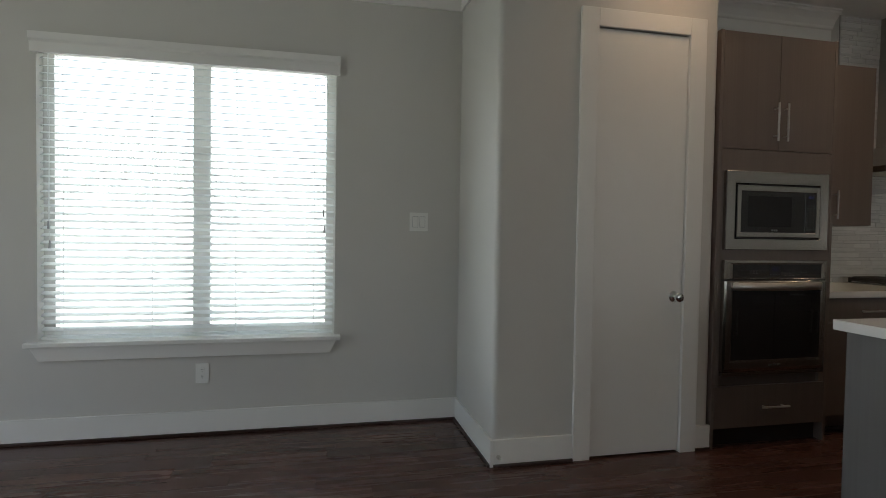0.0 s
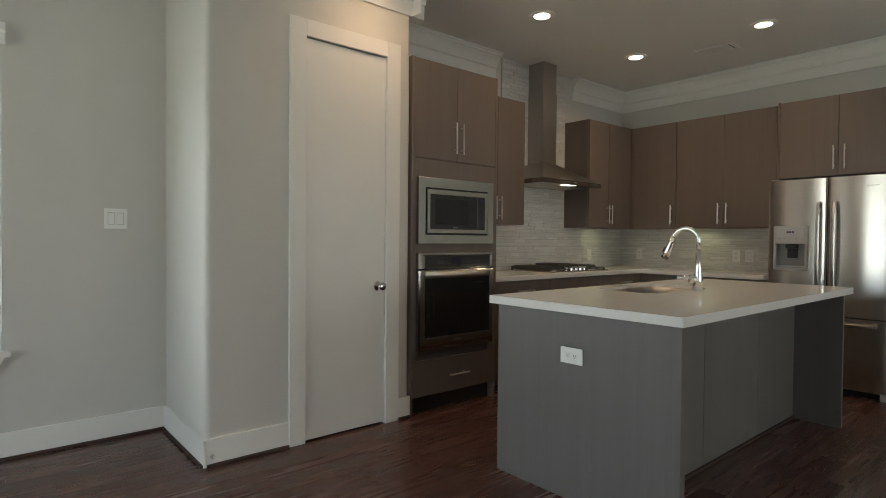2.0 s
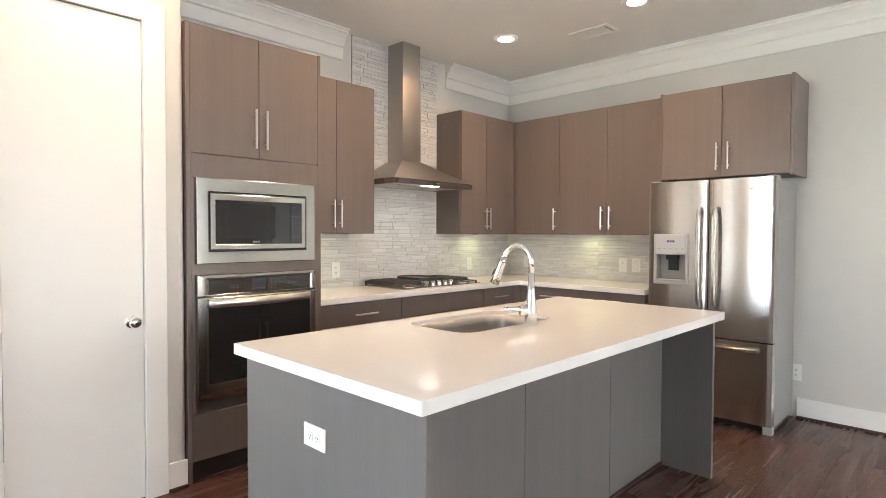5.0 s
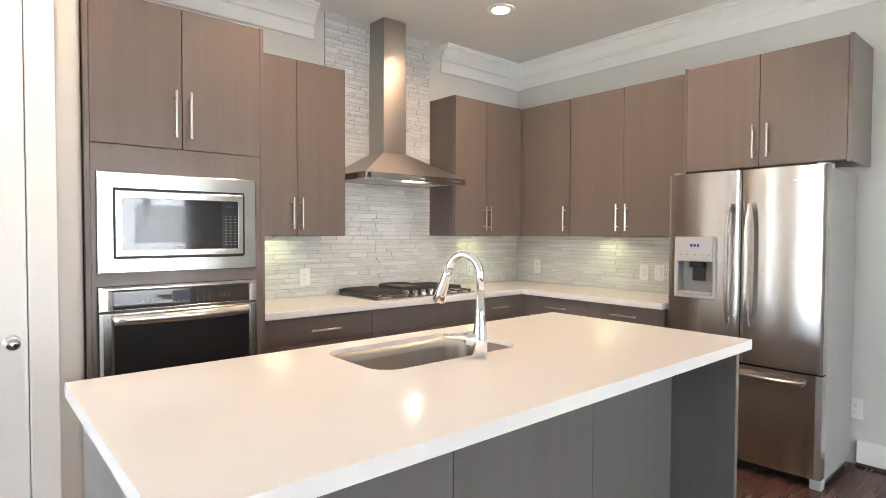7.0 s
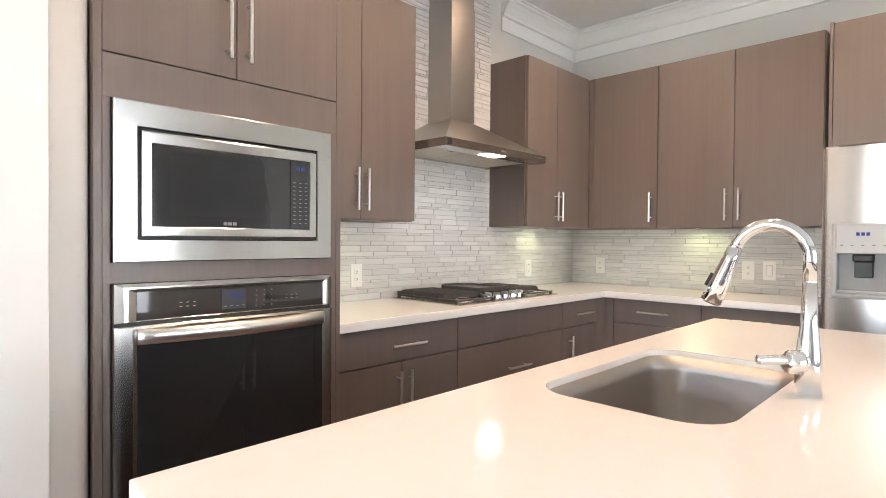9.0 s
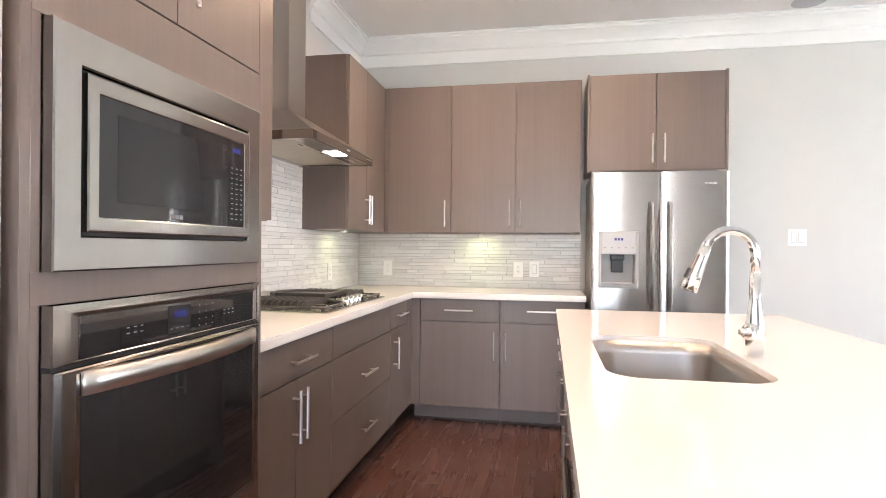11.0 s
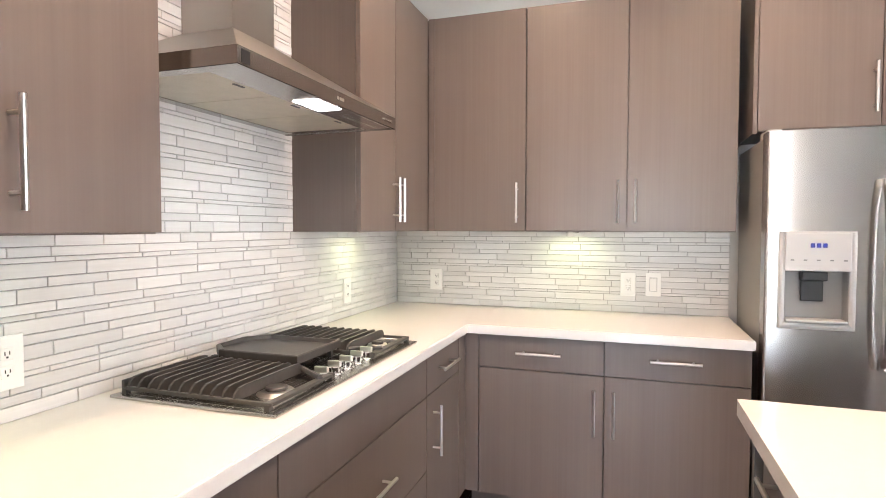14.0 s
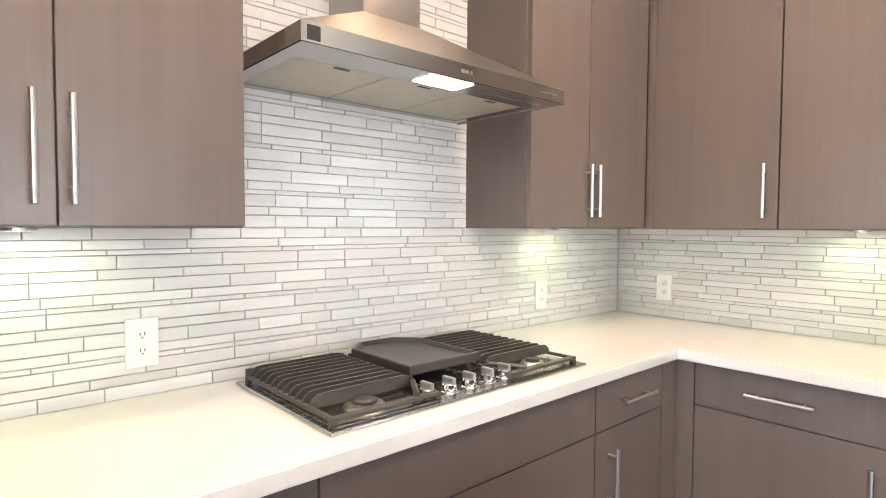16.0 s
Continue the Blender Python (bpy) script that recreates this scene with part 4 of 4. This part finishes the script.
isl = thing("kitchen_island", (3.76, 1.95, FLOOR), "grey-brown stained wood kitchen island with cabinets and knee space", "island")
PX0, PX1, PYN, PYS = 2.662, 4.860, 2.345, 1.664
part("end_panel", box(PX0, PX0 + 0.04, 1.374, PYN + 0.012, FLOOR, CT0 - 0.001, 0.001), "cab_isle", isl)
part("end_panel", box(PX1 - 0.028, PX1, 1.388, PYN + 0.012, FLOOR, CT0 - 0.001, 0.001), "cab_isle", isl)
for a, b in ((PX0 + 0.041, 3.497), (3.501, 4.215), (4.219, PX1 - 0.029)):
    part("back_panel", box(a, b, PYS, PYS + 0.018, FLOOR, CT0 - 0.001, 0.001), "cab_isle", isl)
part("shoe", box(PX0 + 0.041, PX1 - 0.029, PYS - 0.012, PYS, FLOOR, FLOOR + 0.02, 0.004), "shoe", isl)
bm = box(PX0 + 0.041, SX0 - 0.02, PYS + 0.02, PYN - 0.022, 0.135, CT0 - 0.001)
box(SX1 + 0.02, PX1 - 0.029, PYS + 0.02, PYN - 0.022, 0.135, CT0 - 0.001, 0, bm)
box(SX0 - 0.019, SX1 + 0.019, PYS + 0.02, PYN - 0.022, 0.135, 0.66, 0, bm)
box(SX0 - 0.019, SX1 + 0.019, PYN - 0.04, PYN - 0.0225, 0.661, CT0 - 0.001, 0, bm)
part("body", bm, "cab", isl)
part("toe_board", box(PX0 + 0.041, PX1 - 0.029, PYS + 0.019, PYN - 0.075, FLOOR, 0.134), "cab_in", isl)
for a, b, kind in ((2.705, 3.30, "dw"), (3.30, 4.10, "sink"), (4.10, 4.80, "drawers")):
    if kind == "dw":
        continue
    if kind == "sink":
        front(isl, "panel", "+y", PYN, a, b, DZ, ZT)
        front(isl, "door", "+y", PYN, a, (a + b) / 2, ZB, DZ, ((a + b) / 2 - 0.03, 0.60, 0.195, True))
        front(isl, "door", "+y", PYN, (a + b) / 2, b, ZB, DZ, ((a + b) / 2 + 0.03, 0.60, 0.195, True))
    else:
        m = (a + b) / 2
        front(isl, "drawer", "+y", PYN, a, m, DZ, ZT, ((a + m) / 2, 0.81, 0.14, False))
        front(isl, "drawer", "+y", PYN, m, b, DZ, ZT, ((m + b) / 2, 0.81, 0.14, False))
        front(isl, "door", "+y", PYN, a, m, ZB, DZ, (m - 0.03, 0.60, 0.195, True))
        front(isl, "door", "+y", PYN, m, b, ZB, DZ, (m + 0.03, 0.60, 0.195, True))
dw = thing("dishwasher", (3.0, PYN, FLOOR), "black fronted dishwasher built into the island", "dishwasher")
part("door", slab("+y", PYN, 2.709, 3.297, 0.14, 0.80, -0.02, 0.012, 0.004), "black", dw)
part("control_strip", slab("+y", PYN, 2.709, 3.297, 0.802, 0.886, -0.02, 0.014, 0.004), "glass", dw)
part("handle", tube([(2.78, PYN + 0.045, 0.78), (3.23, PYN + 0.045, 0.78)], 0.010, 12, tube([(2.80, PYN, 0.78), (2.80, PYN + 0.045, 0.78)], 0.007, 8, tube([(3.21, PYN, 0.78), (3.21, PYN + 0.045, 0.78)], 0.007, 8))), "steel_h", dw)
outlet("-x", PX0, 1.89, 0.69, "white duplex outlet set sideways in the island end panel", True)

it = thing("island_worktop", (3.76, 1.87, CT0), "white quartz island worktop with a cut-out for the sink", "worktop")
bm = bmesh.new()
outer = [bm.verts.new((x, y, CT1)) for x, y in rounded(IX0, IX1, IY0, IY1, 0.006, 3)]
inner = [bm.verts.new((x, y, CT1)) for x, y in rounded(SX0, SX1, SY0, SY1, 0.09, 10)]
edges = [bm.edges.new((v[i], v[(i + 1) % len(v)])) for v in (outer, inner) for i in range(len(v))]
bmesh.ops.triangle_fill(bm, use_beauty=True, edges=edges)
low = bmesh.ops.extrude_face_region(bm, geom=list(bm.faces))
bmesh.ops.translate(bm, verts=[v for v in low["geom"] if isinstance(v, bmesh.types.BMVert)], vec=(0, 0, CT0 - CT1))
bmesh.ops.recalc_face_normals(bm, faces=bm.faces)
part("top", bm, "quartz", it)
sk = thing("sink", ((SX0 + SX1) / 2, 2.09, CT0 - 0.21), "undermount stainless steel single bowl sink in the island", "sink")
steps = [(0.0012, CT1 - 0.017, 0.089), (0.0035, CT1 - 0.016, 0.088), (0.006, CT0 - 0.02, 0.088), (0.014, CT0 - 0.165, 0.08), (0.022, CT0 - 0.185, 0.075), (0.042, CT0 - 0.198, 0.06), (0.14, CT0 - 0.203, 0.03)]
bm = loft([[(x, y, z) for x, y in rounded(SX0 + o, SX1 - o, SY0 + o, SY1 - o, r, 8)] for o, z, r in steps], False)
bm.faces.new([v for v in bm.verts if abs(v.co.z - (CT0 - 0.203)) < 1e-5][:36])
part("bowl", bm, "sink", sk, "", True)
part("drain", tube([(3.71, 2.09, CT0 - 0.205), (3.71, 2.09, CT0 - 0.200), (3.71, 2.09, CT0 - 0.2005)], [0.045, 0.045, 0.03], 24), "chrome", sk)

# ---- tap ----
FXC, FYC = 3.778, 1.836
fa = thing("kitchen_faucet", (FXC, FYC, CT1), "polished chrome gooseneck pull-down faucet at the sink", "faucet")
part("body", tube([(FXC, FYC, CT1), (FXC, FYC, CT1 + 0.06), (FXC, FYC, CT1 + 0.085), (FXC, FYC, CT1 + 0.15), (FXC, FYC, CT1 + 0.24)], [0.026, 0.026, 0.025, 0.0165, 0.014], 28), "chrome", fa, "", True)
pts, rad = [], 0.073
dx, dy = -0.16, 0.987
for i in range(25):
    a = radians(180 - 180 * i / 24 * 0.90)
    off, up = rad + rad * math.cos(a), rad * math.sin(a)
    pts.append((FXC + dx * off, FYC + dy * off, CT1 + 0.290 + up))
part("spout", tube([(FXC, FYC, CT1 + 0.235)] + pts, 0.0135, 24), "chrome", fa, "", True)
e, q = Vector(pts[-1]), (Vector(pts[-1]) - Vector(pts[-2])).normalized()
hd = part("spray_head", tube([e, e + q * 0.03, e + q * 0.09, e + q * 0.135, e + q * 0.137], [0.015, 0.017, 0.021, 0.024, 0.020], 24), "chrome", fa, "", True)
part("nozzle", tube([e + q * 0.1365, e + q * 0.139], 0.018, 20), "black", hd)
part("button", tube([e + q * 0.075 + Vector((-0.003, 0.017, 0.008)), e + q * 0.105 + Vector((-0.003, 0.02, 0.008))], 0.007, 12), "black", hd, "black spray button")
LX, LY = -0.84, 0.54                              # the lever's way out from the body


def out(r, up):
    return (FXC + LX * r, FYC + LY * r, CT1 + up)


part("valve", tube([out(0.012, 0.07), out(0.03, 0.07), out(0.05, 0.072), out(0.058, 0.074)], [0.02, 0.026, 0.024, 0.012], 24), "chrome", fa, "", True)
part("lever", tube([out(0.045, 0.076), out(0.075, 0.077), out(0.105, 0.079), out(0.128, 0.080), out(0.132, 0.080)], [0.014, 0.011, 0.009, 0.010, 0.004], 16), "chrome", fa, "", True)

# ---- ceiling fixtures ----
for cx, cy in CANS:
    c = thing("recessed_light", (cx, cy, CEIL), "lit recessed ceiling light with white trim ring", "light", "recessed lights")
    part("trim_ring", tube([(cx, cy, CEIL), (cx, cy, CEIL - 0.006), (cx, cy, CEIL - 0.009)], [0.095, 0.094, 0.085], 32), "white", c)
    part("lens", tube([(cx, cy, CEIL - 0.0085), (cx, cy, CEIL - 0.012)], 0.06, 28), "bulb", c, "glowing warm lamp lens")
vent = thing("ceiling_vent", (5.585, 2.545, CEIL), "white louvred air vent in the ceiling", "vent")
VX0, VX1, VY0, VY1 = 5.485, 5.685, 2.385, 2.705
bm = box(VX0, VX0 + 0.025, VY0, VY1, CEIL - 0.008, CEIL, 0.002)
box(VX1 - 0.025, VX1, VY0, VY1, CEIL - 0.008, CEIL, 0.002, bm)
box(VX0 + 0.025, VX1 - 0.025, VY0, VY0 + 0.025, CEIL - 0.008, CEIL, 0.002, bm)
box(VX0 + 0.025, VX1 - 0.025, VY1 - 0.025, VY1, CEIL - 0.008, CEIL, 0.002, bm)
part("frame", bm, "white", vent)
part("backing", box(VX0 + 0.02, VX1 - 0.02, VY0 + 0.02, VY1 - 0.02, CEIL - 0.002, CEIL - 0.0005), "slot", vent)
for i in range(10):
    y = VY0 + 0.04 + i * 0.0265
    part("slat", loft([[(x, y, CEIL - 0.003), (x, y + 0.002, CEIL - 0.003), (x, y + 0.017, CEIL - 0.010), (x, y + 0.015, CEIL - 0.011)] for x in (VX0 + 0.024, VX1 - 0.024)]), "white", vent)
sp = thing("ceiling_speaker", (6.12, 0.73, CEIL), "round white ceiling speaker with a grille", "speaker")
part("ring", tube([(6.12, 0.73, CEIL), (6.12, 0.73, CEIL - 0.007)], 0.115, 36), "white", sp)
part("grille", tube([(6.12, 0.73, CEIL - 0.006), (6.12, 0.73, CEIL - 0.009)], 0.105, 36), "grey", sp)

# ---- outside ----
tagged(mesh_object("ground", box(-400, 400, -400, 400, -0.6, -0.35), "lawn"), "green and tan lawn round the house", "ground", "", "structure")
tagged(mesh_object("road", box(-200, 200, 17, 25, -0.5, -0.34), "street"), "pale concrete street beyond the lawn", "road", "", "structure")


def foliage(cx, cy, cz, rx, ry, rz, count, size, seed):
    """Many small leaf blades spread through an uneven crown."""
    rnd = random.Random(seed)
    lumps = [(rnd.uniform(-0.6, 0.6), rnd.uniform(-0.6, 0.6), rnd.uniform(-0.5, 0.6), rnd.uniform(0.3, 0.55)) for _ in range(11)]
    verts, faces = [], []
    for _ in range(count):
        lx, ly, lz, lr = rnd.choice(lumps)
        d = Vector((rnd.gauss(0, 1), rnd.gauss(0, 1), rnd.gauss(0, 1))).normalized() * lr * rnd.random() ** 0.4
        c = Vector((cx + (lx + d.x) * rx, cy + (ly + d.y) * ry, cz + (lz + d.z) * rz))
        a = Vector((rnd.gauss(0, 1), rnd.gauss(0, 1), rnd.gauss(0, 1))).normalized() * size
        b = a.cross(Vector((rnd.gauss(0, 1), rnd.gauss(0, 1), rnd.gauss(0, 1)))).normalized() * size * 0.45
        i = len(verts)
        verts += [c - a, c + b, c + a, c - b]
        faces.append((i, i + 1, i + 2, i + 3))
    me = bpy.data.meshes.new("leaves")
    me.from_pydata(verts, [], faces)
    bm = bmesh.new()
    bm.from_mesh(me)
    return bm


def tree(x, y, h, r, seed, label):
    t = thing("tree", (x, y, -0.35), label, "tree", "garden trees")
    rnd = random.Random(seed)
    bm = tube([(x, y, -0.4), (x + 0.05, y, h * 0.3), (x - 0.04, y, h * 0.6), (x, y, h * 0.85)], [0.14, 0.11, 0.07, 0.02], 10)
    for i in range(6):
        a, z = rnd.uniform(0, 6.28), h * rnd.uniform(0.35, 0.6)
        tube([(x, y, z), (x + math.cos(a) * r * 0.4, y + math.sin(a) * r * 0.4, z + h * 0.14), (x + math.cos(a) * r * 0.75, y + math.sin(a) * r * 0.75, z + h * 0.22)], [0.05, 0.035, 0.01], 7, bm)
    part("trunk", bm, "bark", t)
    part("crown", foliage(x, y, h * 0.7, r, r, h * 0.35, 2600, 0.11, seed), "leaf", t)


def shrub(x, y, rx, ry, rz, seed):
    s = thing("shrub", (x, y, -0.35), "green leafy shrub outside the window", "shrub", "garden shrubs")
    part("leaves", foliage(x, y, -0.35 + rz * 0.8, rx, ry, rz, 1500, 0.05, seed), "leaf", s)


tree(-3.4, 27.5, 4.0, 1.5, 3, "leafy garden tree beyond the window")
tree(3.6, 28.0, 5.5, 2.4, 4, "leafy tree across the street")
tree(-7.5, 29.0, 5.2, 2.6, 5, "leafy tree across the street")
tree(6.0, -9.0, 5.0, 2.0, 6, "leafy garden tree behind the house")
for i in range(7):
    shrub(-8 + i * 2.2 + 0.4 * math.sin(i * 5), 27 + 0.5 * math.cos(i * 3), 1.1, 0.8, 1.2, 20 + i)
for i in range(5):
    shrub(1.0 + i * 1.4, -5.6 - 0.3 * math.cos(i * 3), 0.8, 0.6, 1.3, 40 + i)


def far_house(x, y, w, d, h, label):
    ob = thing("house", (x, y, -0.35), label, "house", "houses across the street")
    part("wall", box(x - w / 2, x + w / 2, y, y + d, -0.4, h), "brick", ob)
    part("roof", loft([[(x - w / 2 - 0.4, y - 0.4, h), (x + w / 2 + 0.4, y - 0.4, h), (x + w / 2 + 0.4, y + d + 0.4, h), (x - w / 2 - 0.4, y + d + 0.4, h)],
                       [(x - w / 4, y + d / 2 - 0.1, h + 2.2), (x + w / 4, y + d / 2 - 0.1, h + 2.2), (x + w / 4, y + d / 2 + 0.1, h + 2.2), (x - w / 4, y + d / 2 + 0.1, h + 2.2)]]), "roof", ob)
    for k in (-0.32, 0.05, 0.34):
        wd = part("window", box(x + k * w - 0.6, x + k * w + 0.6, y - 0.05, y + 0.02, 0.6, 1.9, 0.01), "white", ob)
        part("pane", box(x + k * w - 0.5, x + k * w + 0.5, y - 0.06, y - 0.045, 0.7, 1.8), "glass", wd)
    part("door", box(x - 0.16 * w - 0.5, x - 0.16 * w + 0.5, y - 0.05, y + 0.02, -0.35, 1.8, 0.01), "white", ob)


far_house(-5.5, 33, 11, 8, 2.8, "single-storey brick house with a dark hipped roof")
far_house(8.5, 34, 11, 8, 2.8, "single-storey brick house with a dark hipped roof")
far_house(3.0, -22, 14, 8, 5.2, "brick house behind the garden")

# ---- wall tiles ----
rnd = random.Random(11)
TILE_MESH = {}


def tile_mesh(length, height):
    """One strip tile, centred, 12 mm deep along y, eased at the front."""
    key = (round(length, 3), round(height, 3))
    if key not in TILE_MESH:
        x, z, e = length / 2, height / 2, 0.0012
        bm = loft([[(-x, 0, -z), (x, 0, -z), (x, 0, z), (-x, 0, z)], [(-x, -0.008, -z), (x, -0.008, -z), (x, -0.008, z), (-x, -0.008, z)],
                   [(-x + e, -0.0095, -z + e), (x - e, -0.0095, -z + e), (x - e, -0.0095, z - e), (-x + e, -0.0095, z - e)]])
        me = bpy.data.meshes.new("tile")
        bm.to_mesh(me)
        bm.free()
        me.materials.append(M["tile"])
        TILE_MESH[key] = me
    return TILE_MESH[key]


def tiled(name, face, plane, u0, u1, z0, z1, label):
    """Strips of marble in courses of two heights over recessed grout."""
    back = structure(name, slab(face, plane, u0, u1, z0, z1, 0.0, 0.0045, 0), "grout", label, "wall tiles")
    z, k = z0, 0
    while z < z1 - 0.006:
        h = min((0.034, 0.024, 0.034, 0.013, 0.024, 0.034, 0.024, 0.034, 0.013, 0.024)[k % 10], z1 - z)
        k += 1
        u = u0
        first = rnd.choice((0.04, 0.08, 0.11, 0.15, 0.19))
        while u < u1 - 0.004:
            w = min(first or rnd.choice((0.10, 0.13, 0.16, 0.19, 0.22, 0.25)), u1 - u)
            first = None
            if u1 - u - w < 0.02:
                w = u1 - u
            t = new("tile", tile_mesh(w - 0.0018, h - 0.0018))
            t.parent = back
            jut = 0.0024 + rnd.choice((0, 0, 0.0006, 0.001))
            t.matrix_basis = pose(*spot(face, plane, u + w / 2, z + h / 2, jut), 0, 0, 0 if face == "-y" else -90)
            u += w
        z += h


tiled("trim_backsplash_1", "-y", BACK, 3.624, EAST - 0.012, CT1, UZ0 - 0.001, "grey-white marble strip tiles behind the worktop")
tiled("trim_backsplash_2", "-y", BACK, 4.335, 5.283, UZ0 + 0.0005, CEIL - 0.002, "grey-white marble strip tiles behind the range hood")
tiled("trim_backsplash_3", "-x", EAST, 2.186, BACK - 0.013, CT1, UZ0 - 0.001, "grey-white marble strip tiles behind the worktop")

# ---- floor planks ----
rnd = random.Random(5)
PLANK = {}
verts, faces = [], []
PW, y = 0.127, SOUTH
near = 0
while y < NORTH + 0.3:
    x = WEST - rnd.uniform(0, 0.9)
    while x < EAST:
        w = rnd.choice((0.6, 0.8, 1.0, 1.2, 1.5))
        a, b = max(x, WEST), min(x + w, EAST)
        if b - a > 0.02:
            inside = near < 300 and b > 0.9 and y > 0.75 and y < 3.45
            e, zt, zb = 0.0006, FLOOR, FLOOR - 0.0045
            if inside:
                near += 1
                key = round(b - a, 3)
                if key not in PLANK:
                    hx, hy = (b - a) / 2, PW / 2
                    bm = loft([[(-hx, -hy, -0.0045), (hx, -hy, -0.0045), (hx, hy, -0.0045), (-hx, hy, -0.0045)], [(-hx + e, -hy + e, 0), (hx - e, -hy + e, 0), (hx - e, hy - e, 0), (-hx + e, hy - e, 0)]])
                    me = bpy.data.meshes.new("plank")
                    bm.to_mesh(me)
                    bm.free()
                    me.materials.append(M["plank"])
                    PLANK[key] = me
                p = new("plank", PLANK[key])
                p.parent, p.location = floor, ((a + b) / 2, y + PW / 2, FLOOR)
            else:
                i = len(verts)
                verts += [(a, y, zb), (b, y, zb), (b, y + PW, zb), (a, y + PW, zb), (a + e, y + e, zt), (b - e, y + e, zt), (b - e, y + PW - e, zt), (a + e, y + PW - e, zt)]
                faces += [(i + 4, i + 5, i + 6, i + 7), (i, i + 1, i + 5, i + 4), (i + 1, i + 2, i + 6, i + 5), (i + 2, i + 3, i + 7, i + 6), (i + 3, i, i + 4, i + 7)]
        x += w
    y += PW
me = bpy.data.meshes.new("planks")
me.from_pydata(verts, [], faces)
me.materials.append(M["plank_far"])
rest = new("planks", me)
rest.parent = floor
tagged(rest, kind="stuff")
